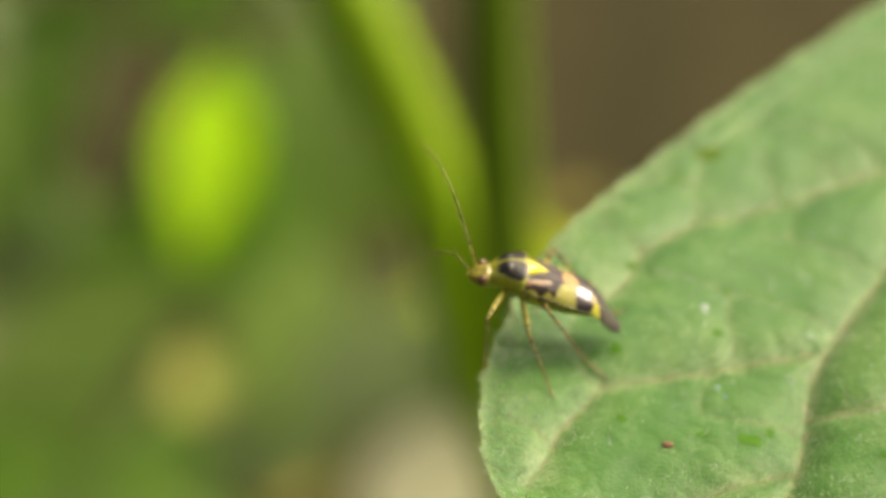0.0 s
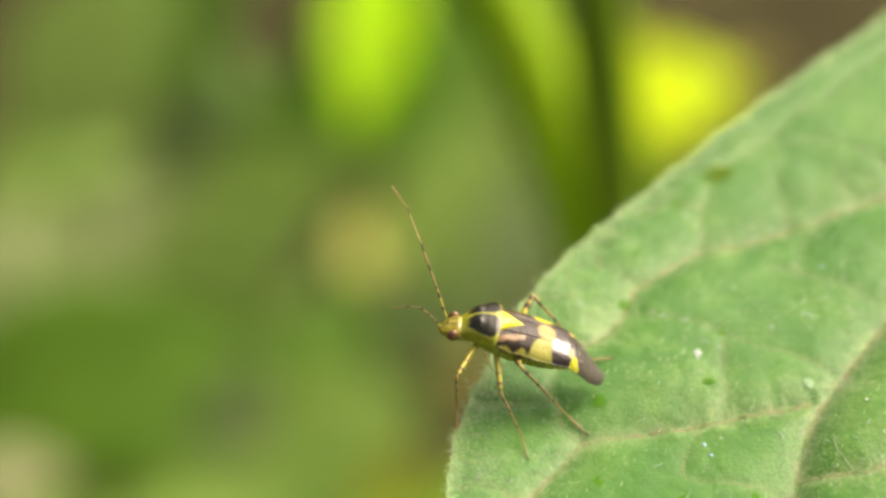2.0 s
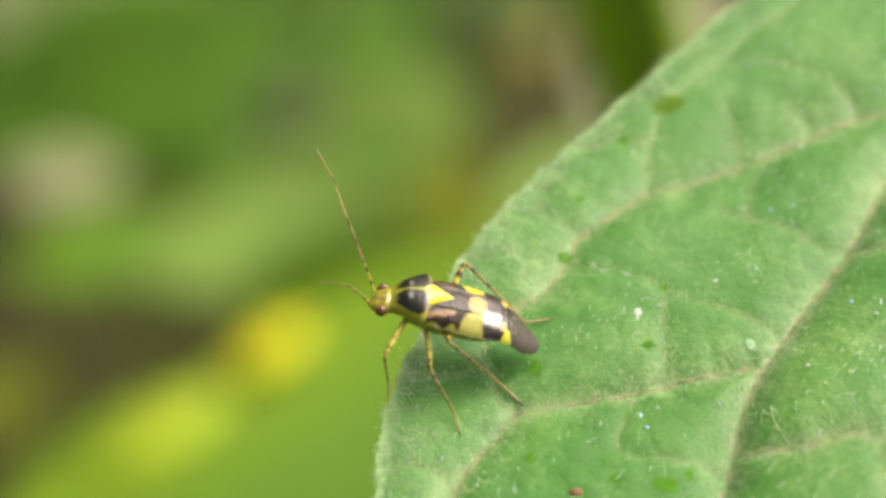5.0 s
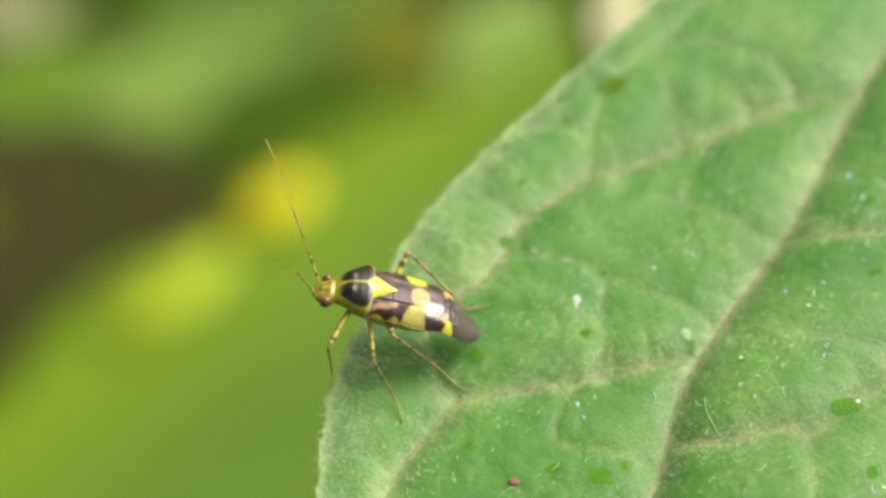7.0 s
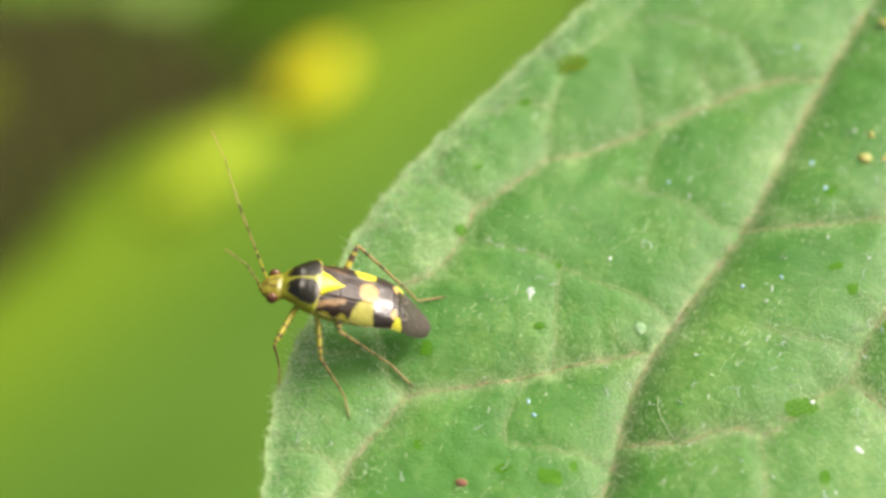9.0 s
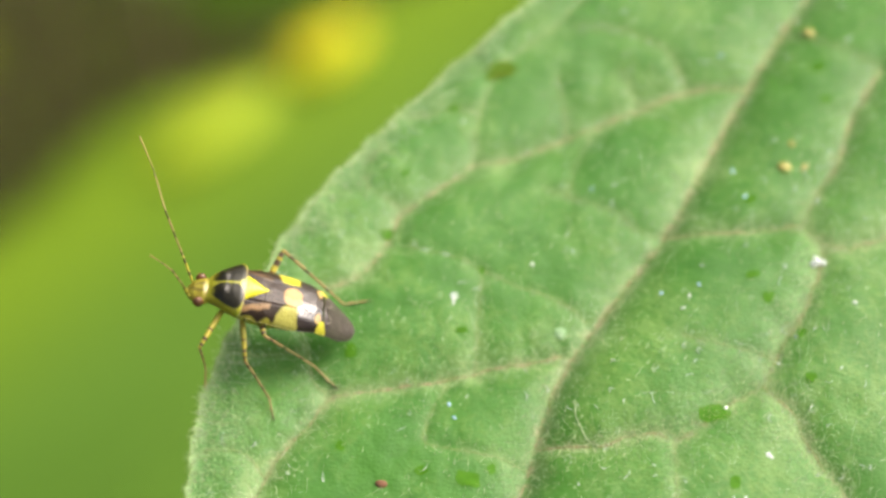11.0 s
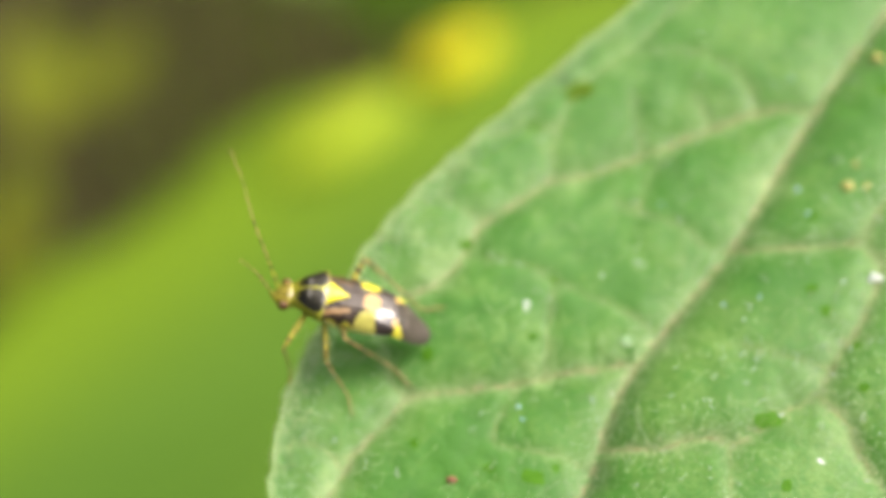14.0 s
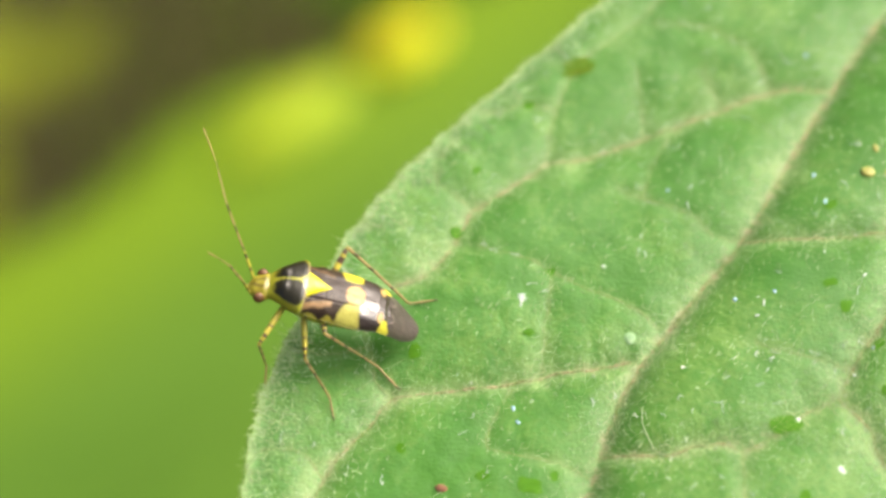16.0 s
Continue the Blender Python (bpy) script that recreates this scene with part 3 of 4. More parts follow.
def flecks():
    """Small marks that lie on the leaf."""
    def blob(name, label, x, y, size, mat, seed, thick=0.4, category="fleck", turn=0.0):
        me = ball((size[0] * MM, size[1] * MM, min(size) * thick * MM), mat, 12, 8)
        for v in me.vertices:
            q = v.co / MM
            v.co *= 1 + 0.45 * noise.noise((q.x * 2.5 + seed, q.y * 2.5, q.z * 2.5 + seed)) + (0.75 * noise.noise((q.x * 9, q.y * 9 + seed, q.z * 9)) if mat is WHITE else 0)
        if mat is WHITE and min(size) > 0.1:
            # a ragged clump of grains
            bit, parts, tris = random.Random(seed), [], []
            for _ in range(11):
                k, (gx, gy) = len(parts), (bit.gauss(0, 0.5) * size[0], bit.gauss(0, 0.5) * size[1])
                g = ball([min(size) * bit.uniform(0.25, 0.6) * MM, min(size) * bit.uniform(0.25, 0.6) * MM, min(size) * thick * bit.uniform(0.4, 0.9) * MM], mat, 8, 6, (gx * MM, gy * MM, 0))
                parts += [tuple(v.co * (1 + 0.3 * noise.noise(v.co * 14000))) for v in g.vertices]
                tris += [tuple(k + q for q in f.vertices) for f in g.polygons]
            me = mesh_of(name, parts, tris, mat)
        z = surface_z(x, y)
        thing(name, label, category, pose(x * MM, y * MM, 2.0 + (z + 0.25 * min(size) * thick) * MM, 0, 0, turn), me=me)
    def stain(name, label, x, y, size, mat, seed, turn=0.0):
        """A thin mark that follows the leaf's face."""
        rings, seg, verts, faces = 5, 18, [], []
        c, d = math.cos(radians(turn)), math.sin(radians(turn))
        flat = [(0.0, 0.0)]
        for i in range(1, rings + 1):
            for j in range(seg):
                a = 2 * math.pi * j / seg
                r = i / rings * (1 + 0.45 * noise.noise((math.cos(a) * 1.5, math.sin(a) * 1.5, seed * 3.1)))
                px, py = r * size[0] * math.cos(a), r * size[1] * math.sin(a)
                flat.append((px * c - py * d, px * d + py * c))
        h = leaf_height(np.array(flat) + np.array([[x, y]]))
        verts = [(p[0] * MM, p[1] * MM, (k - h[0] + 0.030) * MM) for p, k in zip(flat, h)]
        faces = [(0, 1 + j, 1 + (j + 1) % seg) for j in range(seg)]
        for i in range(rings - 1):
            for j in range(seg):
                k, q = 1 + i * seg + j, 1 + i * seg + (j + 1) % seg
                faces.append((k, k + seg, q + seg, q))
        thing(name, label, "leaf spot", pose(x * MM, y * MM, 2.0 + h[0] * MM), me=mesh_of(name, verts, faces, mat))
    blob("white_fleck", "small white crumb lying on the green leaf", 0.05, 0.15, (0.13, 0.27), WHITE, 1, turn=12)
    blob("pale_fleck", "round pale greenish bump on the leaf", 4.7, -0.8, (0.24, 0.27), BUMP, 2, 0.14)
    blob("white_fleck", "tiny white crumb lying on the green leaf", 13.6, -5.6, (0.12, 0.13), WHITE, 4)
    blob("white_fleck", "bright white drop lying beside a vein", 14.95, 3.9, (0.28, 0.30), WHITE, 5, 0.8)
    blob("yellow_fleck", "pale yellow crumb on the leaf", 13.3, 8.5, (0.30, 0.25), CREAM, 7)
    blob("yellow_fleck", "pale yellow crumb on the leaf", 14.0, 16.0, (0.45, 0.22), CREAM, 8, turn=-15)
    blob("brown_fleck", "tiny reddish-brown grain of dirt on the leaf", -1.6, -8.7, (0.26, 0.16), RUST, 9, 0.7)
    blob("white_fleck", "tiny bright white crumb beside a green spot", 11.7, -3.6, (0.09, 0.09), WHITE, 13, 0.8)
    blob("yellow_fleck", "pale yellow crumb on the leaf", 14.1, 8.6, (0.14, 0.24), CREAM, 15, turn=-30)
    stain("leaf_spot", "olive-brown blister in the leaf beside a vein", 0.45, 12.0, (0.80, 0.45), BLISTER, 10, 30)
    stain("leaf_spot", "bright green translucent spot in the leaf", 11.3, -3.9, (0.66, 0.40), DOT, 11, 20)
    stain("leaf_spot", "bright green translucent spot in the leaf", 1.8, -8.0, (0.55, 0.35), DOT, 12, -10)
    rnd = random.Random(4)
    for k, (x, y) in enumerate([(-2.9, 5.9), (1.0, 1.7), (-3.8, -2.9), (-1.3, 9.7), (0.6, -1.3), (-3.2, 2.9), (12.3, 2.7), (13.0, 1.7), (14.5, 0.3), (-0.1, -7.9), (2.7, -7.4), (11.9, 6.6), (12.3, -7.0), (14.4, 14.0), (14.8, 12.3), (15.0, -1.8), (-3.5, -7.2), (7.2, -9.0)]):
        stain("leaf_dot", "small dark green dot on the leaf", x, y, (rnd.uniform(0.20, 0.32), rnd.uniform(0.16, 0.26)), DOT, 20 + k, rnd.uniform(0, 90))
    for k, (x, y) in enumerate([(8.6, 1.4), (10.1, 1.9), (0.9, -5.3), (0.6, -4.7), (5.2, 6.5), (10.1, 14.3), (14.3, 0.1), (11.7, 6.7), (11.1, 8.1)]):
        blob("blue_fleck", "tiny pale blue grain lying on the leaf", x, y, (rnd.uniform(0.05, 0.09), rnd.uniform(0.08, 0.13)), BLUE, 70 + k, 0.5, turn=rnd.uniform(0, 180))
    for k, (x, y) in enumerate([(13.6, 3.3), (15.2, 9.6), (15.3, 9.1), (15.6, -6.0), (13.7, -1.2), (13.1, 5.4), (11.9, 4.2), (14.8, 7.0), (6.2, -7.9), (3.1, 2.3), (12.8, -7.6), (16.2, -1.2), (16.6, 2.0)]):
        blob("white_fleck", "tiny white crumb lying on the green leaf", x, y, (rnd.uniform(0.03, 0.07), rnd.uniform(0.05, 0.11)), WHITE, 40 + k, 0.5, turn=rnd.uniform(0, 180))
    blob("yellow_fleck", "pale yellow crumb on the leaf", 13.5, 9.7, (0.13, 0.20), CREAM, 16, turn=20)
    # a curled pale fibre
    line = [(5.65, -4.0), (5.72, -4.7), (6.0, -5.3), (6.5, -5.9), (7.3, -6.05)]
    me = tube([np.array((x, y, surface_z(x, y) + 0.03)) * MM for x, y in line], [0.010 * MM, 0.018 * MM, 0.008 * MM], HAIR, sides=6)
    thing("plant_fibre", "thin curled whitish fibre lying on the leaf", "fibre", pose(0, 0, 2.0), me=me)


flecks()

# ---- the bug ----
BUG_POSE = pose(-7.20 * MM, -2.66 * MM, 2.0 + 2.25 * MM, 0, 0, 183.9) @ pose(0, 0, 0, 0, -16, 0) @ pose(0, 0, 0, 3.3, 0, 0)
bug = thing("plant_bug", "black and yellow plant bug standing at the leaf's edge", "insect", BUG_POSE)
INTO = BUG_POSE.inverted()


def spot(x, y, z):
    """A place on or over the leaf, in millimetres, seen from the bug's own space."""
    return np.array(INTO @ Vector((x * MM, y * MM, 2.0 + z * MM)))


def smooth_row(x, xs, ys):
    return float(np.interp(x, xs, ys))


def shell(name, x0, x1, half, top, bottom, mats, pick, nx=70, ny=56, label="", power=2.3, waist=0.45, swell=None):
    """A lengthwise shell: half(x) its half width, top(x) and bottom(x) its heights; pick(x, v) chooses the material on the back."""
    verts, faces, ids = [], [], []
    for i in range(nx + 1):
        x = x0 + (x1 - x0) * i / nx
        w, t, b = half(x), top(x), bottom(x)
        for j in range(ny):
            a = 2 * math.pi * j / ny
            c, s = math.cos(a), math.sin(a)
            y = w * math.copysign(abs(c) ** (2 / power), c)
            mid = b + (t - b) * waist
            z = mid + (t - mid if s > 0 else mid - b) * math.copysign(abs(s) ** (2 / power), s)
            if swell and s > 0:
                z += swell(x, y)
            verts.append((x * LONG, y * BROAD, z * MM))
    for i in range(nx):
        for j in range(ny):
            k = (j + 1) % ny
            faces.append((i * ny + j, i * ny + k, (i + 1) * ny + k, (i + 1) * ny + j))
            a = 2 * math.pi * (j + 0.5) / ny
            x = x0 + (x1 - x0) * (i + 0.5) / nx
            c = math.cos(a)
            ids.append(pick(x, math.copysign(abs(c) ** (2 / power), c), math.sin(a) > -0.05))
    faces += [tuple(range(ny)), tuple(range(nx * ny, (nx + 1) * ny))[::-1]]
    ids += [ids[0], ids[-1]]
    return part(name, mesh_of(name, verts, faces, mats, ids), bug, label)


def stain_mesh(me, rows):
    """Gives a mesh its pigment and gloss, one row (red, green, blue, gloss) a vertex."""
    rows = np.asarray(rows, dtype=np.float32)
    me.attributes.new("pigment", "FLOAT_COLOR", "POINT").data.foreach_set("color", np.column_stack([rows[:, :3], np.ones(len(rows), dtype=np.float32)]).ravel())
    me.attributes.new("gloss", "FLOAT", "POINT").data.foreach_set("value", rows[:, 3].copy())


def shell_tint(ob, nx, ny, x0, x1, tint, power):
    rows = []
    for i in range(nx + 1):
        x = x0 + (x1 - x0) * i / nx
        for j in range(ny):
            c, up = math.cos(2 * math.pi * j / ny), math.sin(2 * math.pi * j / ny) > -0.05
            rows.append(tint(x, math.copysign(abs(c) ** (2 / power), c), up))
    stain_mesh(ob.data, rows)


def inside(d, width):
    """1 well inside a mark (d below 0), 0 outside, with a soft edge."""
    k = min(max(0.5 - d / width, 0.0), 1.0)
    return k * k * (3 - 2 * k)


def blend(rows, k, new_row):
    return [a + (b - a) * k for a, b in zip(rows, new_row)]


def pronotum_tint(x, v, up):
    wob = 0.10 * noise.noise((x * 3, v * 2.5, 1)) + 0.04 * noise.noise((x * 9, v * 7, 4))
    olive = [0.33, 0.35, 0.022, 0.25]
    k = noise.noise((x * 2, v * 2, 9))
    base = blend(olive, 0.35 + 0.4 * k, [0.48, 0.47, 0.03, 0.3])
    if not up:
        return base
    hole = max(abs(((x - 1.84) / 0.60)) ** 2.8 + abs((abs(v) - 0.49) / 0.46) ** 2.8 - 1, x - 2.40) + wob
    base = blend(base, inside(hole, 0.22), [0.016, 0.015, 0.004, 0.14])
    return blend(base, inside(x - 1.255, 0.05), [0.34, 0.28, 0.12, 0.15])


def head_tint(x, v, up):
    wob = 0.05 * noise.noise((x * 6, v * 4, 2))
    base = blend([0.40, 0.38, 0.035, 0.2], 0.5 + 0.5 * noise.noise((x * 4, v * 3, 3)), [0.30, 0.25, 0.02, 0.2])
    if up:
        base = blend(base, 0.8 * inside(max(abs(abs(v) - 0.26) - 0.10, abs(x - 2.86) - 0.20) + wob, 0.10), [0.09, 0.055, 0.015, 0.3])
        base = blend(base, 0.8 * inside(max(abs(v) - 0.07, 3.02 - x) + wob, 0.08), [0.10, 0.06, 0.02, 0.3])
    return base


def build_body():
    # abdomen and breast below the wings
    shell("abdomen", -2.7, 1.7, lambda x: smooth_row(x, [-2.7, -2.2, -1, 0.6, 1.7], [0.2, 0.55, 0.84, 0.92, 0.75]),
          lambda x: smooth_row(x, [-2.7, -1, 1.7], [-0.05, 0.25, 0.45]), lambda x: smooth_row(x, [-2.7, -1.8, 0, 1.7], [-0.1, -0.45, -0.62, -0.55]),
          [OLIVE, BROWN], lambda x, v, up: 0 if (x * 3.3) % 1 > 0.15 else 1, label="yellow-green belly")
    # pronotum
    shield = shell("pronotum", 1.20, 2.56, lambda x: smooth_row(x, [1.2, 1.35, 1.6, 1.9, 2.2, 2.38, 2.48, 2.56], [0.98, 1.06, 0.95, 0.79, 0.63, 0.54, 0.49, 0.45]),
          lambda x: smooth_row(x, [1.2, 1.4, 1.7, 2.0, 2.2, 2.38, 2.56], [0.98, 1.00, 0.93, 0.82, 0.68, 0.46, 0.14]), lambda x: smooth_row(x, [1.2, 2.56], [-0.45, -0.55]),
          CUTICLE, lambda x, v, up: 0, nx=60, ny=80, label="glossy black thorax shield edged with yellow", power=2.05, waist=0.62, swell=lambda x, y: 0.11 * math.exp(-((x - 2.10) / 0.17) ** 2 - ((abs(y) - 0.34) / 0.22) ** 2))
    shell_tint(shield, 60, 80, 1.20, 2.56, pronotum_tint, 2.05)
    # scutellum
    shell("scutellum", 0.18, 1.32, lambda x: smooth_row(x, [0.18, 1.25, 1.32], [0.03, 0.54, 0.55]), lambda x: smooth_row(x, [0.18, 0.9, 1.32], [0.84, 0.99, 0.94]),
          lambda x: 0.45, [YELLOW, BLACK], lambda x, v, up: 1 if x > 1.26 and abs(v) < 0.5 else 0, nx=36, ny=40, label="bright yellow triangular shield", power=2.0)
    # head
    head = shell("head", 2.44, 3.26, lambda x: smooth_row(x, [2.44, 2.58, 2.84, 3.08, 3.20, 3.26], [0.46, 0.54, 0.50, 0.36, 0.22, 0.10]),
                 lambda x: smooth_row(x, [2.44, 2.72, 3.04, 3.26], [0.10, 0.12, -0.10, -0.42]), lambda x: smooth_row(x, [2.48, 2.9, 3.42], [-0.55, -0.74, -0.60]),
                 CUTICLE, lambda x, v, up: 0, nx=40, ny=40, label="yellow head with brown marks", power=2.0)
    shell_tint(head, 40, 40, 2.44, 3.26, head_tint, 2.0)
    for s in (-1, 1):
        part("eye", ball((0.23 * MM, 0.19 * MM, 0.27 * MM), EYE, centre=(2.80 * LONG, s * 0.49 * BROAD, -0.26 * MM)), bug, "reddish-brown eye")
    part("beak", tube([(3.3 * LONG, 0, -0.52 * MM), (2.9 * LONG, 0, -0.86 * MM), (1.9 * LONG, 0, -0.78 * MM)], [0.09 * MM, 0.07 * MM, 0.03 * MM], LEG), bug, "thin yellowish beak")


WING_HALF = ([-3.7, -3.67, -3.58, -3.4, -3.0, -2.1, -1.4, -0.6, 0.6, 1.25], [0.02, 0.19, 0.34, 0.48, 0.65, 0.86, 1.00, 1.08, 1.05, 0.95])
WING_TOP = ([-3.7, -3.0, -2.4, -2.0, -1.7, -1.0, -0.4, 0.5, 1.25], [-0.66, -0.20, 0.30, 0.58, 0.70, 0.77, 0.81, 0.83, 0.77])


def wing_tint(x, v, s):
    """Colour and gloss of a forewing; x along the body, v from the middle line (0) to the rim (1), s its side."""
    u = 1.25 - x + 0.16 * noise.noise((x * 2.0, v * 2.5, 8)) + 0.05 * noise.noise((x * 7, v * 7, 3))
    w = v + 0.09 * noise.noise((x * 3, v * 3, 5)) + 0.03 * noise.noise((x * 11, v * 9, 6))
    grain = noise.noise((x * 13, v * 12, 4 + s))
    row = blend([0.018, 0.011, 0.005, 0.8], 0.5 + 0.5 * grain, [0.034, 0.021, 0.010, 0.8])
    row[3] *= (0.25 + 0.75 * inside(abs(w - 0.40) - 0.24, 0.3)) * inside(2.1 - u, 0.3) if s > 0 else 0.3
    row = blend(row, inside(max(u - 1.75, w - 0.42), 0.25), blend([0.020, 0.013, 0.008, 0.07], max(0.0, 0.30 + 0.9 * grain), [0.070, 0.046, 0.030, 0.05]))
    row = blend(row, (0.9 if s > 0 else 0.25) * inside(max(u - 1.05, abs(w - 0.66 + 0.12 * u) - 0.17 + 0.10 * u), 0.16), [0.36, 0.22, 0.09, 0.2])
    row = blend(row, inside(max(u - 2.2, 0.95 - w), 0.06), [0.36, 0.33, 0.03, 0.2])
    # far wing's patch is a brighter yellow: the light on it is put into colour
    row = blend(row, inside(max((0.32 if s > 0 else 0.52) - w, 1.72 - 0.62 * (w - 0.34) - u, u - 2.20 - 0.10 * w), 0.16), [0.40, 0.385, 0.075, 0.05] if s > 0 else [0.62, 0.57, 0.04, 0.1])
    row = blend(row, inside(((u - 2.00) / 0.38) ** 2 + ((w - 0.10) / 0.27) ** 2 - 1, 0.6), [0.50, 0.30, 0.09, 0.1])
    row = blend(row, inside(3.20 + 0.30 * (1 - w) - u, 0.12), blend([0.045, 0.034, 0.028, 0.30], 0.5 + 0.5 * noise.noise((x * 5, v * 5, 12)), [0.090, 0.068, 0.060, 0.30]))
    row = blend(row, 0.6 * inside(abs(((u - 3.30) / 0.42) ** 2 + ((w - 0.42) / 0.30) ** 2 - 1) - 0.10, 0.16) * (u > 3.35), [0.34, 0.28, 0.24, 0.3])
    row = blend(row, inside(((u - 3.10) / 0.16) ** 2 + ((w - 0.55) / 0.18) ** 2 - 1, 0.6), [0.50, 0.34, 0.12, 0.3])
    return blend(row, inside(((u - 3.38) / 0.25) ** 2 + ((w - 0.86) / 0.27) ** 2 - 1, 0.5), [0.64, 0.60, 0.05, 0.3])


def build_wing(s):
    nx, ny = 170, 72
    verts, faces, tints = [], [], []
    for layer in (0, 1):
        for i in range(nx + 1):
            x = 1.25 - 4.95 * i / nx
            w, t = smooth_row(x, *WING_HALF), smooth_row(x, *WING_TOP)
            inner = 0.004 if x < 0.45 else 0.004 + 0.44 * (x - 0.45) / 0.8
            for j in range(ny + 1):
                v = j / ny
                y = max(w * (inner + (1 - inner) * v), 0.004)
                q = min(y / max(w, 0.05), 1.0)
                drop = 0.66 * (1 - math.sqrt(max(1 - 0.97 * q ** 2.2, 0))) * min(1.0, w * 0.95)
                grain = 0.010 * noise.noise((x * 14, y * 14, s * 5)) + 0.03 * noise.noise((x * 2.4, y * 3, s * 5)) if x > -2.2 else 0.016 * noise.noise((x * 4, y * 9, s * 5))
                crease = -0.04 * math.exp(-((x + 2.10 + 0.2 * q) / 0.07) ** 2) - 0.035 * math.exp(-((q - 0.42 - 0.05 * x) / 0.03) ** 2) * (x > -0.9)
                overlap = 0.02 if s > 0 else 0.0
                verts.append((x * LONG, s * y * BROAD, (t - drop + grain + crease + overlap * (x < 0.4) - 0.05 * layer) * MM))
                tints.append(wing_tint(x, v, s) if layer == 0 else tints[i * (ny + 1) + j])
    m = (nx + 1) * (ny + 1)
    for layer in (0, 1):
        for i in range(nx):
            for j in range(ny):
                q = [layer * m + i * (ny + 1) + j, layer * m + i * (ny + 1) + j + 1, layer * m + (i + 1) * (ny + 1) + j + 1, layer * m + (i + 1) * (ny + 1) + j]
                faces.append(q if (s > 0) == (layer == 1) else q[::-1])
    rim = [(i, 0) for i in range(nx + 1)] + [(nx, j) for j in range(1, ny + 1)] + [(i, ny) for i in range(nx - 1, -1, -1)] + [(0, j) for j in range(ny - 1, 0, -1)]
    for a, b in zip(rim, rim[1:] + rim[:1]):
        p, q = a[0] * (ny + 1) + a[1], b[0] * (ny + 1) + b[1]
        faces.append((p, q, q + m, p + m))
    me = mesh_of("forewing", verts, faces, CUTICLE)
    stain_mesh(me, tints)
    part("forewing", me, bug, "brown-black forewing with yellow patches and smoky tip")


def banded(rings):
    return lambda s: 1 if any(a < s < b for a, b in rings) else 0


def leg(hip, knee, ankle, foot, thick, order):
    """Thigh, shin and foot; hip in the bug's space, the rest over the leaf."""
    hip, knee, ankle, foot = np.array(hip) * MM, spot(*knee), spot(*ankle), spot(*foot)
    bend = knee - hip
    lift = np.array([0, 0, 0.08 * MM])
    thigh = part("thigh", tube([hip, hip + bend * 0.35 + lift, hip + bend * 0.75 + lift * 0.6, knee], [thick * 0.8 * MM, thick * MM, thick * 0.9 * MM, thick * 0.5 * MM], [LEG, LEG_DARK], rings=40,
                 index=banded([(0.30, 0.46), (0.56, 0.68), (0.78, 0.94)] if order in (2, 5) else [(0.50, 0.53), (0.68, 0.76), (0.88, 0.95)])), bug, "yellow thigh with brown rings")
    shin_mid = (knee + ankle) / 2 + lift * 0.3
    shin = part("shin", tube([knee, shin_mid, ankle], [thick * 0.48 * MM, thick * 0.36 * MM, thick * 0.30 * MM], [TARSUS, LEG_DARK], rings=44,
                index=banded([(0.10, 0.16), (0.36, 0.42), (0.70, 0.75)])), thigh, "thin tan shin with dark spots")
    part("foot", tube([ankle, (ankle + foot) / 2 + np.array([0, 0, -0.01 * MM]), foot], [thick * 0.30 * MM, thick * 0.30 * MM, thick * 0.16 * MM], [TARSUS, LEG_DARK], rings=20,
         index=banded([(0.82, 1.0)])), thigh, "tan foot with a dark tip")


def on_leaf(x, y, up=0.03):
    return (x, y, surface_z(x, y) + up)


def build_legs():
    leg((1.75, 0.40, -0.35), (-9.60, -5.19, 2.30), (-9.45, -5.03, 0.15), (-9.35, -5.85, surface_z(-9.1, -5.7) - 0.15), 0.125, 0)
    leg((1.05, 0.50, -0.40), (-7.77, -5.13, 1.63), on_leaf(-6.70, -5.70, 0.28), on_leaf(-6.36, -6.50), 0.125, 1)
    leg((0.35, 0.50, -0.40), (-7.13, -4.28, 2.43), on_leaf(-5.15, -3.90, 0.30), on_leaf(-4.05, -4.55), 0.145, 2)
    leg((1.75, -0.40, -0.35), (-9.30, -1.80, 2.10), (-8.55, -2.30, 0.5), on_leaf(-8.20, -2.30), 0.125, 3)
    leg((1.05, -0.50, -0.40), (-7.90, -1.30, 2.30), (-7.55, -1.50, 0.3), on_leaf(-7.20, -1.60), 0.125, 4)
    leg((0.35, -0.50, -0.40), (-7.05, -0.45, 2.75), on_leaf(-4.44, -0.95, 0.22), on_leaf(-3.32, -0.50), 0.145, 5)


def antenna(base, joints, label):
    """Built about its own root, so that it can swing there; joints over the leaf."""
    root = spot(*base)
    pts = [spot(*p) - root for p in joints]
    first = part("antenna", tube([np.zeros(3), pts[0] * 0.5, pts[0]], [0.045 * MM, 0.052 * MM, 0.040 * MM], [LEG, LEG_DARK], rings=16, index=banded([(0.25, 0.4), (0.7, 0.95)])), bug, label)
    first.location = root
    rows = [(0.030, 0.037, [(0.05, 0.12), (0.42, 0.54), (0.82, 1.0)]), (0.025, 0.021, [(0.80, 1.0)]), (0.021, 0.025, [])]
    for a, b, (r0, r1, rings) in zip(pts[:-1], pts[1:], rows):
        part("antenna_segment", tube([a, (a + b) / 2, b], [r0 * MM, (r0 + r1) / 2 * MM, r1 * MM], [TARSUS, LEG_DARK], rings=30, index=banded(rings)), first)
    return first


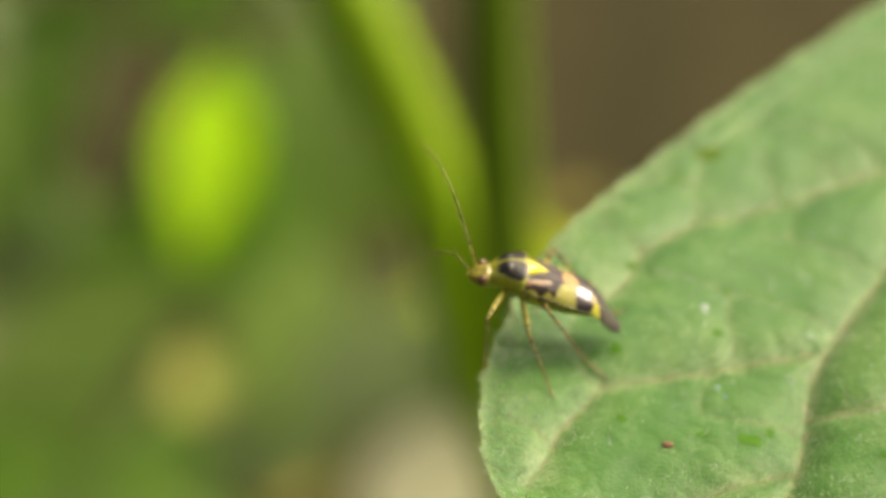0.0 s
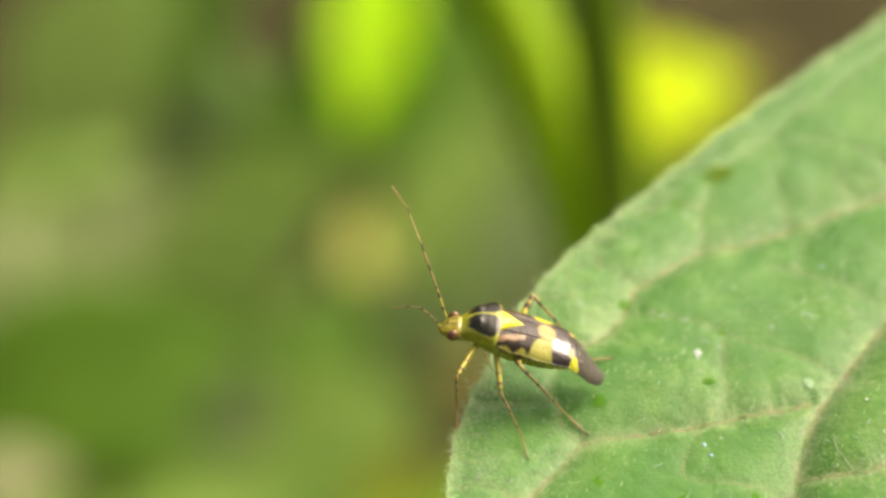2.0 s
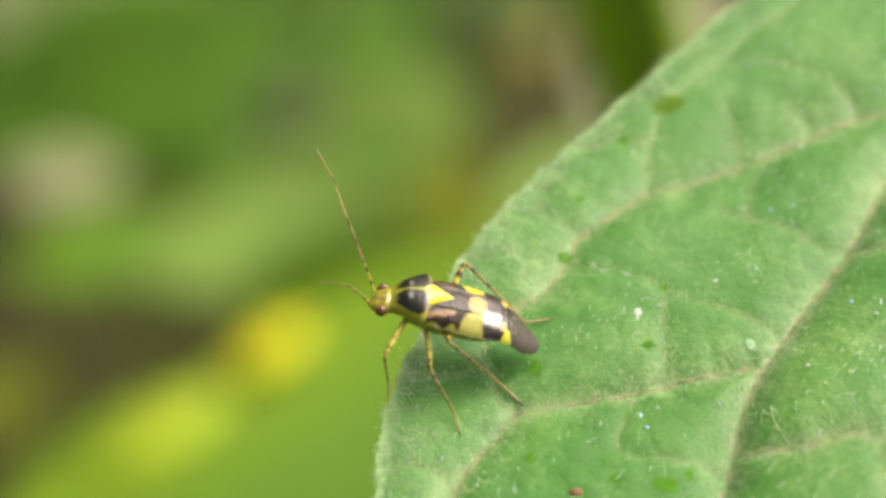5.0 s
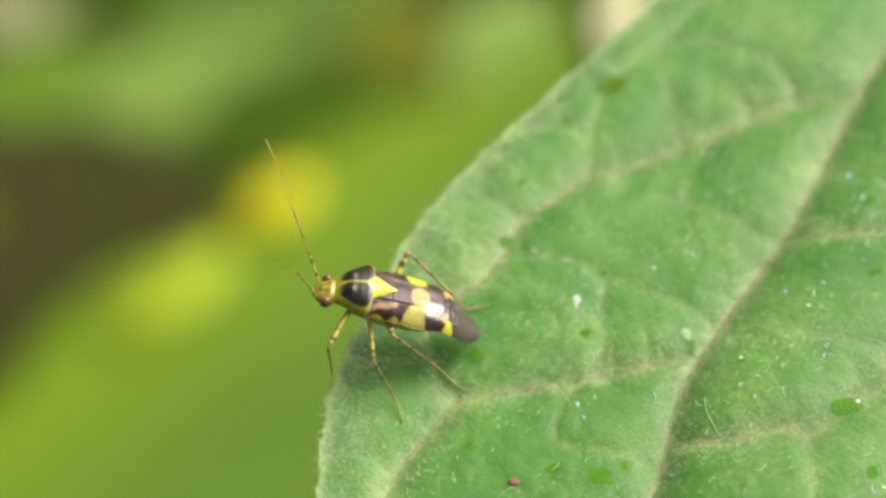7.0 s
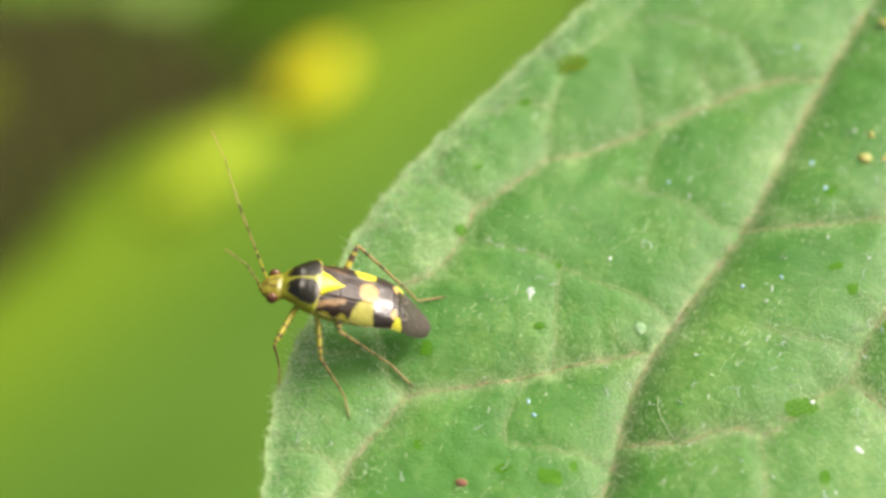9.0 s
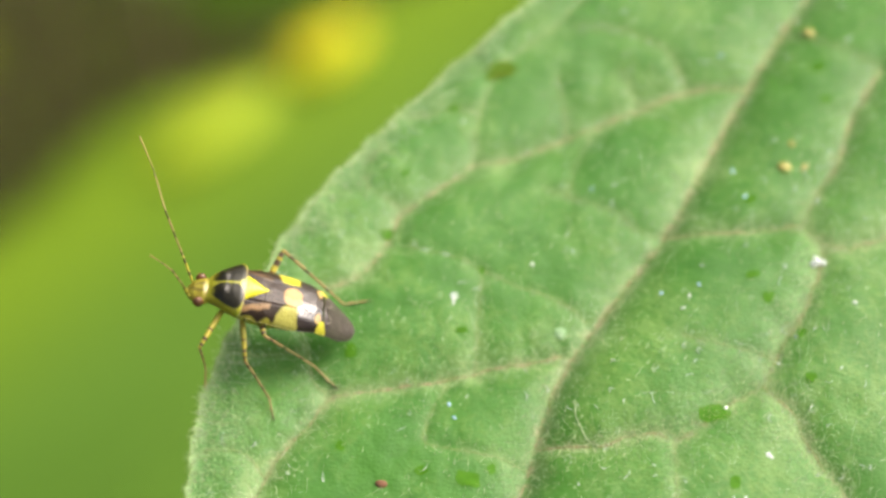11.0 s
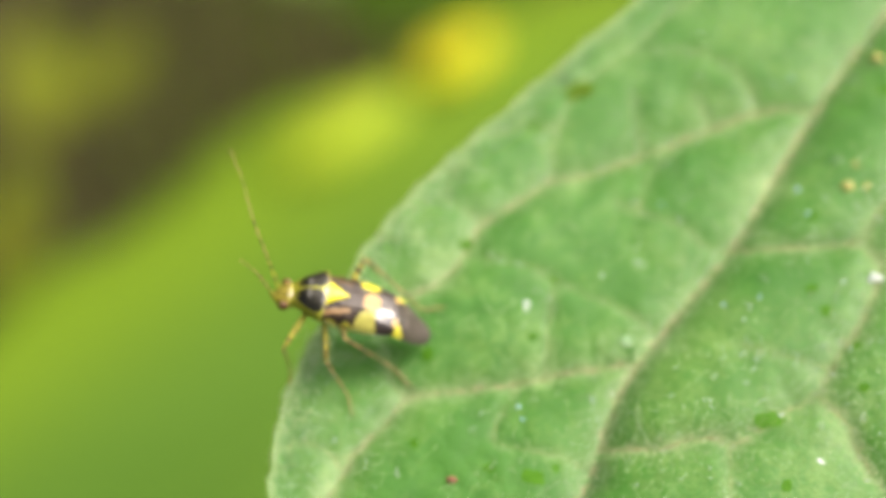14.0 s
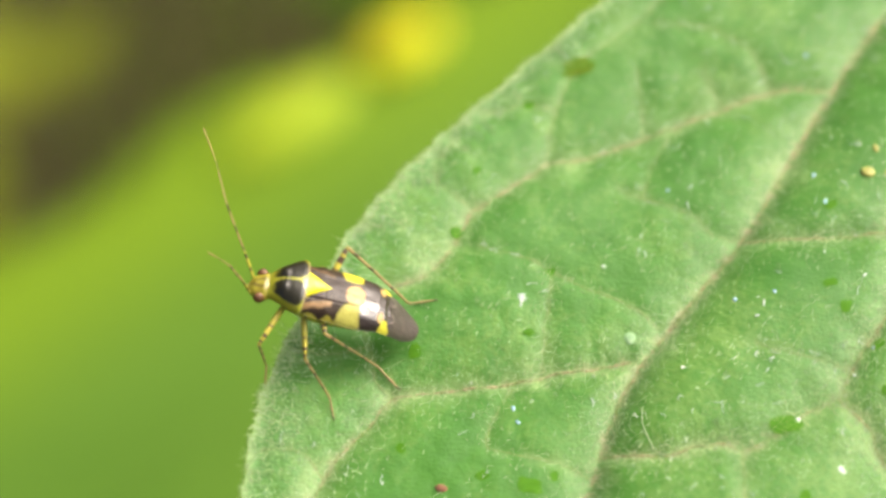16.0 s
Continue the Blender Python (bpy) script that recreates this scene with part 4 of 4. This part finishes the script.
build_body()
build_wing(1)
build_wing(-1)
build_legs()
ANT_FAR = antenna((-10.35, -2.70, 3.05), [(-10.84, -2.04, 3.85), (-11.75, -0.85, 5.2), (-12.6, 0.85, 5.5), (-13.5, 2.40, 5.2)], "long thin antenna with dark bands")
ANT_NEAR = antenna((-10.40, -3.25, 2.85), [(-10.75, -3.30, 3.45), (-11.35, -3.35, 4.10), (-11.95, -3.15, 3.85), (-12.55, -2.95, 3.50)], "thin bent antenna with dark bands")


# ---- plants and litter behind ----
def broad_leaf(name, label, place, length, width, mat, rx, ry, rz, seed, curl=0.10, thick=0.0012, category="leaf", group="", stalk=True, narrow=1.0):
    """A pointed leaf blade with a midrib fold, both faces and a rim; lies in its own xy plane, the stalk along -y."""
    nu, nv = 26, 15
    top, faces = [], []
    for i in range(nu):
        u = i / (nu - 1)
        w = width / 2 * max(math.sin(math.pi * u ** 0.8) ** 0.85, 0.02)
        for j in range(nv):
            v = -1 + 2 * j / (nv - 1)
            x = v * w * (1 + 0.06 * math.sin(u * 40 + seed)) * (narrow if v < 0 else 1)
            y = (u - 0.5) * length
            z = curl * length * (-(2 * u - 1) ** 2 * 0.5 - 0.25 * (1 - abs(v)) + 0.15 * noise.noise((u * 3 + seed, v * 2, seed)))
            top.append((x, y, z))
    n = nu * nv
    verts = top + [(x, y, z - thick) for x, y, z in top]
    for i in range(nu - 1):
        for j in range(nv - 1):
            q = (i * nv + j, i * nv + j + 1, (i + 1) * nv + j + 1, (i + 1) * nv + j)
            faces += [q, tuple(n + k for k in q[::-1])]
        for j, flip in ((0, False), (nv - 1, True)):
            q = (i * nv + j, (i + 1) * nv + j, n + (i + 1) * nv + j, n + i * nv + j)
            faces.append(q[::-1] if flip else q)
    ob = thing(name, label, category, pose(*place, rx, ry, rz), group=group)
    part("blade", mesh_of("blade", verts, faces, mat), ob)
    rib = [Vector((0, (u - 0.5) * length, curl * length * (-(2 * u - 1) ** 2 * 0.5 - 0.25) + thick * 0.5)) for u in (-0.25, 0.0, 0.3, 0.6, 1.0)]
    part("leaf_rib", tube(rib, [length * 0.012, length * 0.012, length * 0.009, length * 0.006, length * 0.002], mat, sides=6), ob)
    if stalk:
        root = rib[0]
        into = ob.matrix_world.inverted()
        start = ob.matrix_world @ root
        foot = Vector((start.x + 0.05 * math.sin(seed), start.y + 0.12, -0.02))
        line = [start, start.lerp(foot, 0.12) + (start - ob.matrix_world @ rib[1]) * 0.5, start.lerp(foot, 0.5), foot]
        part("stalk", tube([into @ p for p in line], [0.0008, 0.0012, 0.0018, 0.0022], STEM_DARK, sides=6), ob, "thin green leaf stalk")
    return ob


def background():
    # an upright pair of stems close behind
    def stem(label, line, r, mat):
        low = Vector(line[0])
        foot = Vector((low.x + 0.06, low.y - 0.02, -0.03))
        pts = [foot] + [foot.lerp(low, t) + Vector((0.006 * math.sin(9 * t), 0.004 * math.cos(7 * t), 0)) for t in (0.3, 0.55, 0.75, 0.88, 0.95, 0.98)] + [Vector(p) for p in line]
        ob = thing("tall_weed", label, "plant", Matrix.Translation(foot))
        for k in (1, 2, 3, 4):
            part("stem_joint", ball((r * 1.35, r * 1.35, r * 0.8), mat, 14, 8, tuple(pts[k] - foot)), ob, "swollen green joint on the stem")
        part("stalk", tube([p - foot for p in pts], [r * 1.2, r * 1.1, r, r, r, r * 0.9, r * 0.6], mat, sides=14), ob)
    stem("thick bright green plant stem rising behind the leaf", [(0.018, 0.136, 1.820), (0.008, 0.142, 1.840), (-0.0012, 0.147, 1.860), (-0.0089, 0.152, 1.880), (-0.0192, 0.157, 1.900), (-0.033, 0.162, 1.920), (-0.050, 0.167, 1.940), (-0.085, 0.177, 1.975)], 0.0050, STEM_LIT)
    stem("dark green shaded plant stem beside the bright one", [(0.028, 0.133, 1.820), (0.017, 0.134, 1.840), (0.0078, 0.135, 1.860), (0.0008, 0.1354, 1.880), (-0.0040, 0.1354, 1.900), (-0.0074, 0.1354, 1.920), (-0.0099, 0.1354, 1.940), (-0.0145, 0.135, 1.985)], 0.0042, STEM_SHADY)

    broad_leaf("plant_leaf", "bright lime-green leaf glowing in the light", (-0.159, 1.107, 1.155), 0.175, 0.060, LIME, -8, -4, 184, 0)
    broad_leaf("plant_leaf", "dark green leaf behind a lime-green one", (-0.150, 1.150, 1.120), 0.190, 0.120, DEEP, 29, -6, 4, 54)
    broad_leaf("plant_leaf", "mid-green leaf beside a lime-green one", (-0.097, 1.214, 1.123), 0.171, 0.091, MID, 39, -16, 16, 1)
    broad_leaf("plant_leaf", "dark green leaf low over the soil", (-0.283, 1.264, 1.141), 0.115, 0.049, DEEP, 20, 46, -64, 2)
    broad_leaf("plant_leaf", "dark green leaf low over the soil", (-0.318, 1.236, 1.029), 0.126, 0.067, DEEP, 39, 0, -4, 3)
    broad_leaf("plant_leaf", "grey-green leaf over bare soil", (-0.013, 1.195, 0.937), 0.118, 0.101, GREY, 38, 3, -8, 4)
    broad_leaf("plant_leaf", "pale straw-coloured dry leaf", (0.013, 0.845, 1.148), 0.116, 0.074, STRAW, 26, 6, -20, 5)
    broad_leaf("plant_leaf", "dull green leaf over bare soil", (-0.279, 1.170, 0.866), 0.095, 0.052, MID, 24, 63, -62, 6)
    broad_leaf("plant_leaf", "dark green leaf low over the soil", (-0.295, 1.124, 0.823), 0.074, 0.056, DEEP, 20, 21, -52, 7)
    broad_leaf("plant_leaf", "mid-green leaf over bare soil", (-0.149, 1.494, 0.834), 0.149, 0.099, MID, 54, -6, 4, 8)
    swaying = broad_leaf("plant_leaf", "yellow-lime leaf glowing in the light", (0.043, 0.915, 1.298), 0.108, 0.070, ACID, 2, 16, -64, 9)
    broad_leaf("plant_leaf", "tawny withered leaf above the soil", (0.075, 0.995, 1.241), 0.047, 0.020, TAWNY, 12, 14, -54, 10)
    broad_leaf("plant_leaf", "broad soft green leaf over soil", (-0.334, 1.067, 1.145), 0.156, 0.104, FRESHGREY, 38, 19, -20, 11)
    broad_leaf("plant_leaf", "dull green leaf over bare soil", (-0.264, 1.313, 0.790), 0.141, 0.061, MID, 11, 23, -66, 12)
    broad_leaf("plant_leaf", "dark green leaf low over the soil", (-0.306, 0.911, 0.972), 0.119, 0.112, DEEP, 41, 9, -8, 13)
    broad_leaf("plant_leaf", "grey-green leaf over bare soil", (-0.249, 1.101, 0.789), 0.104, 0.074, GREY, 34, 2, -2, 14)
    broad_leaf("plant_leaf", "grey-green leaf over bare soil", (-0.055, 1.344, 0.799), 0.104, 0.057, GREY, 56, 0, 4, 15)
    broad_leaf("plant_leaf", "broad dark green leaf over soil", (-0.285, 0.842, 1.080), 0.215, 0.120, DEEP, 14, 26, -65, 16)
    broad_leaf("plant_leaf", "dark green leaf low over the soil", (-0.245, 0.863, 0.980), 0.065, 0.047, DEEP, 17, 8, -23, 17)
    broad_leaf("plant_leaf", "pale sage-green leaf over bare soil", (-0.409, 1.019, 0.962), 0.067, 0.048, SAGE, 34, 4, -1, 18)
    broad_leaf("plant_leaf", "pale straw-coloured dry leaf", (-0.377, 0.865, 0.952), 0.056, 0.030, PALE, 25, -2, 8, 19)
    broad_leaf("plant_leaf", "grey-green leaf over bare soil", (-0.204, 1.016, 0.904), 0.127, 0.048, GREY, 28, 3, -2, 20)
    broad_leaf("plant_leaf", "grey-green leaf over bare soil", (-0.359, 1.260, 0.826), 0.101, 0.064, GREY, 37, 44, -36, 21)
    broad_leaf("plant_leaf", "dull green leaf over bare soil", (-0.440, 1.218, 0.881), 0.098, 0.071, MID, 17, 17, -41, 22)
    broad_leaf("plant_leaf", "mid-green leaf over bare soil", (-0.173, 0.726, 1.115), 0.102, 0.056, MID, 8, 30, -70, 23)
    broad_leaf("plant_leaf", "fresh yellow-green leaf over soil", (-0.103, 0.518, 1.324), 0.099, 0.047, FRESH, 17, 42, -60, 24)
    broad_leaf("plant_leaf", "soft green leaf behind the stems", (0.031, 0.907, 1.204), 0.106, 0.048, FRESHGREY, 55, 15, -4, 25)
    broad_leaf("plant_leaf", "soft green leaf over soil", (-0.271, 0.686, 1.105), 0.102, 0.040, FRESHGREY, 4, 19, -77, 26)
    broad_leaf("plant_leaf", "mid-green leaf over bare soil", (-0.249, 1.222, 0.907), 0.139, 0.065, MID, 10, 36, -69, 27)
    broad_leaf("plant_leaf", "pale straw-coloured dry leaf", (-0.291, 0.710, 1.132), 0.062, 0.034, PALE, 4, 17, -77, 28)
    broad_leaf("plant_leaf", "mid-green leaf over bare soil", (-0.164, 0.581, 1.258), 0.104, 0.052, MID, 4, 9, -71, 29)
    broad_leaf("plant_leaf", "olive-green leaf over bare soil", (-0.082, 0.674, 1.191), 0.068, 0.046, OLIVE_LEAF, 17, -3, 8, 30)
    broad_leaf("plant_leaf", "mid-green leaf over bare soil", (-0.021, 0.522, 1.387), 0.065, 0.049, MID, 8, 1, -20, 31)
    broad_leaf("plant_leaf", "pale straw-coloured dry leaf", (0.005, 0.123, 1.878), 0.015, 0.006, STRAW, 11, -0, -6, 32)
    broad_leaf("plant_leaf", "dark green leaf low over the soil", (-0.145, 0.773, 1.085), 0.084, 0.045, DEEP, 7, 12, -63, 33)
    broad_leaf("plant_leaf", "olive-green leaf over bare soil", (-0.233, 0.338, 1.368), 0.059, 0.023, OLIVE_LEAF, 25, 4, 2, 34)
    broad_leaf("plant_leaf", "olive-green leaf over bare soil", (-0.277, 0.463, 1.275), 0.064, 0.030, OLIVE_LEAF, 3, -1, 22, 35)
    broad_leaf("plant_leaf", "olive-green leaf over bare soil", (-0.309, 0.604, 1.068), 0.062, 0.031, OLIVE_LEAF, 4, 4, -31, 36)
    broad_leaf("plant_leaf", "dull green leaf over bare soil", (-0.242, 1.329, 0.808), 0.151, 0.071, MID, 40, 52, -42, 37)
    broad_leaf("plant_leaf", "grey-green leaf over bare soil", (-0.333, 1.336, 0.835), 0.122, 0.080, GREY, 59, 11, -6, 38)
    broad_leaf("plant_leaf", "dull green leaf over bare soil", (-0.195, 1.260, 0.727), 0.113, 0.071, MID, 42, 41, -36, 39)
    broad_leaf("plant_leaf", "dull green leaf over bare soil", (-0.138, 1.514, 0.700), 0.135, 0.104, MID, 22, -2, -5, 40)
    broad_leaf("plant_leaf", "dark green leaf low over the soil", (-0.364, 1.496, 0.881), 0.149, 0.089, DEEP, 41, 22, -24, 41)
    broad_leaf("plant_leaf", "soft green leaf over bare soil", (-0.078, 1.315, 0.773), 0.118, 0.080, FRESHGREY, 35, 12, -20, 42)
    broad_leaf("plant_leaf", "dull green leaf over bare soil", (-0.298, 1.376, 0.713), 0.179, 0.084, MID, 18, 44, -59, 43)
    broad_leaf("plant_leaf", "grey-green leaf over bare soil", (-0.383, 1.279, 0.781), 0.122, 0.061, GREY, 32, 22, -26, 44)
    broad_leaf("plant_leaf", "soft green leaf over bare soil", (-0.459, 1.290, 0.817), 0.132, 0.094, FRESHGREY, 43, 5, 0, 45)
    broad_leaf("plant_leaf", "grey-green leaf over bare soil", (-0.239, 1.075, 0.830), 0.139, 0.084, GREY, 45, 1, 4, 46)
    broad_leaf("plant_leaf", "mid-green leaf over bare soil", (-0.149, 0.924, 0.951), 0.112, 0.082, MID, 32, 15, -18, 47)
    broad_leaf("plant_leaf", "mid-green leaf over bare soil", (-0.135, 0.863, 1.026), 0.115, 0.083, MID, 17, 25, -48, 48)
    broad_leaf("plant_leaf", "pale sage-green leaf over bare soil", (-0.441, 1.091, 0.900), 0.110, 0.084, SAGE, 15, 5, -13, 49)
    broad_leaf("plant_leaf", "pale sage-green leaf over bare soil", (-0.339, 1.178, 0.880), 0.113, 0.074, SAGE, 15, 22, -50, 50)
    broad_leaf("plant_leaf", "soft green leaf over bare soil", (-0.441, 1.276, 0.793), 0.122, 0.094, FRESHGREY, 8, 13, -54, 51)
    broad_leaf("plant_leaf", "grey-green leaf over bare soil", (-0.284, 1.291, 0.765), 0.132, 0.071, GREY, 4, 18, -72, 52)
    broad_leaf("plant_leaf", "fresh green leaf over bare soil", (-0.243, 0.628, 1.182), 0.103, 0.046, FRESH, 3, 12, -73, 53)
    # further leaves of the same weeds
    for k, (place, size, mat, label) in enumerate((
            ((-0.040, 1.055, 1.040), 0.110, GREY, "grey-green leaf over bare soil"), ((-0.100, 1.180, 0.960), 0.150, MID, "mid-green leaf over bare soil"),
            ((-0.226, 1.020, 1.010), 0.090, MID, "mid-green leaf over bare soil"), ((-0.161, 0.930, 1.030), 0.110, DEEP, "dark green leaf low over the soil"),
            ((-0.090, 1.420, 0.940), 0.220, FRESH, "fresh green leaf behind the stems"), ((-0.410, 1.110, 0.900), 0.105, SAGE, "pale sage-green leaf over bare soil"),
            ((-0.290, 1.130, 0.920), 0.105, FRESHGREY, "soft green leaf over bare soil"), ((-0.330, 0.960, 0.960), 0.130, MID, "mid-green leaf over bare soil"))):
        broad_leaf("plant_leaf", label, place, size, size * 0.68, mat, 30, 6, (k * 37) % 70 - 35, 60 + k)
    for place, size, mat, label in (((-0.268, 2.100, 0.02), 0.112, OCHRE, "yellowish dry leaf lying on the soil"), ((-0.150, 1.953, 0.02), 0.115, TAWNY, "tawny dry leaf lying on the soil")):
        broad_leaf("fallen_leaf", label, place, size * 1.1, size, mat, 8, 4, 35, 7, stalk=False)
    # low leaves that half cover the soil further back, with dark gaps between them
    rnd = random.Random(23)
    for gx in range(5):
        for gy in range(5):
            x, y = -0.80 + 0.155 * gx + rnd.uniform(-0.05, 0.05), 1.50 + 0.24 * gy + rnd.uniform(-0.08, 0.08)
            size, mat = rnd.uniform(0.18, 0.26), rnd.choice((DEEP, GREY, DEEP, MID))
            z, turn, seed = rnd.uniform(0.30, 0.46), rnd.uniform(-50, 50), rnd.uniform(0, 90)
            if rnd.random() < 0.55:
                continue
            broad_leaf("low_leaf", {"leaf_mid_green": "mid-green leaf low over the soil", "leaf_grey_green": "grey-green leaf low over the soil", "leaf_deep_green": "dark green leaf low over the soil"}[mat.name],
                       (x, y, z), size, size * rnd.uniform(0.6, 0.8), mat, rnd.uniform(18, 40), rnd.uniform(-12, 20), turn, seed)
    return swaying


ACID_LEAF = background()

# a wide leaf below the bug, with a yellow spot on its lit edge, which is coloured lime
WIDE = broad_leaf("wide_leaf", "wide fresh green leaf with a yellow patch on its edge", (-0.0572, 0.2233, 1.5695), 0.56, 0.30, WIDE_GREEN, 12, -24, -62, 40, curl=0.012, narrow=0.875)


def dress_wide():
    into = WIDE.matrix_world.inverted()
    # bright spots on the lit edge, put in as yellow and lime colour
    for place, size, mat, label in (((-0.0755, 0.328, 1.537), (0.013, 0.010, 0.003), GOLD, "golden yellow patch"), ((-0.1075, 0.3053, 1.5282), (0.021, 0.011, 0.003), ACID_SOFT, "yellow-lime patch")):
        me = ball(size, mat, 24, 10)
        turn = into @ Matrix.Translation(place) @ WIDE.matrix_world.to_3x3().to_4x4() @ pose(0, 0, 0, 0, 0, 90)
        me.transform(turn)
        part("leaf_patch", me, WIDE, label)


dress_wide()


def motions():
    """Two leaves sway in the wind, and the antennae swing slowly."""
    def swing(ob, rows):
        home = ob.location.copy()
        walk(ob, [(t, Matrix.Translation(home) @ pose(0, 0, 0, a, b, c)) for t, a, b, c in rows])
    home = WIDE.matrix_world.copy()
    spot_at = Matrix.Translation((-0.0755, 0.328, 1.537))
    walk(WIDE, [(t, Matrix.Translation((x, y, z)) @ spot_at @ pose(0, 0, 0, 0, 0, turn) @ spot_at.inverted() @ home) for t, x, y, z, turn in (
        (0, -0.046, 0, -0.006, 7), (3.0, -0.044, 0, -0.002, 8), (3.5, -0.0394, 0, 0.0014, 8), (4.2, -0.0330, 0, -0.0024, 9), (5.2, -0.0150, 0, -0.0040, 12), (6.3, 0.0003, 0, -0.0044, 14), (7.0, -0.0018, 0, -0.0042, 15),
        (7.5, -0.0009, 0, -0.0018, 15), (8.0, 0.0020, 0, 0.0010, 15), (8.5, 0.0038, 0, 0.0009, 15), (9.0, 0.0066, 0, 0.0010, 14), (9.7, 0.0165, 0, 0.0017, 11.5), (10.7, 0.0165, 0, 0.0026, 10), (11.8, 0.0132, 0, 0.0024, 9), (12.5, 0.0058, 0, -0.0044, 9),
        (13.0, 0.0014, 0, -0.0102, 9), (13.5, 0.0078, 0, -0.0046, 9), (14.0, 0.0096, 0, 0.0006, 9), (14.5, 0.0055, 0, 0.0002, 9), (15.0, 0.0052, 0, -0.0011, 9), (15.5, 0.0012, 0, -0.0020, 9), (16.0, 0.0038, 0, -0.0026, 9))])
    rest = ACID_LEAF.matrix_world.copy()
    walk(ACID_LEAF, [(t, Matrix.Translation((x, 0, z)) @ rest) for t, x, z in ((0, 0.0, -0.052), (0.5, -0.006, -0.041), (1.0, -0.013, -0.030), (1.5, -0.022, -0.021), (2.0, -0.018, -0.015), (2.5, -0.009, -0.007), (3.0, -0.002, -0.005), (3.5, 0, -0.006), (16, 0, -0.004))])
    swing(ANT_FAR, [(0, 0, 0, -2.5), (1.5, 0, 0, -1.5), (3.5, 0, 0, 1), (4.2, 0, 0, 0.5), (7, 0, 0, -1), (9.5, 0, 0, -0.5), (12, 0, 0, 0), (14.5, 0, 0, 0.5), (16, 0, 0, 0)])
    swing(ANT_NEAR, [(0, 0, 0, 2), (1.5, 0, 0, 0), (3.5, 0, -3, 5), (4.2, 0, -5, 2), (6.5, 0, 0, 2), (7, 0, -8, -12), (8, 0, -13, -22), (9.5, 0, -13, -22), (12, 0, -12, -18), (14.5, 0, -12, -22), (16, 0, -10, -16)])


motions()
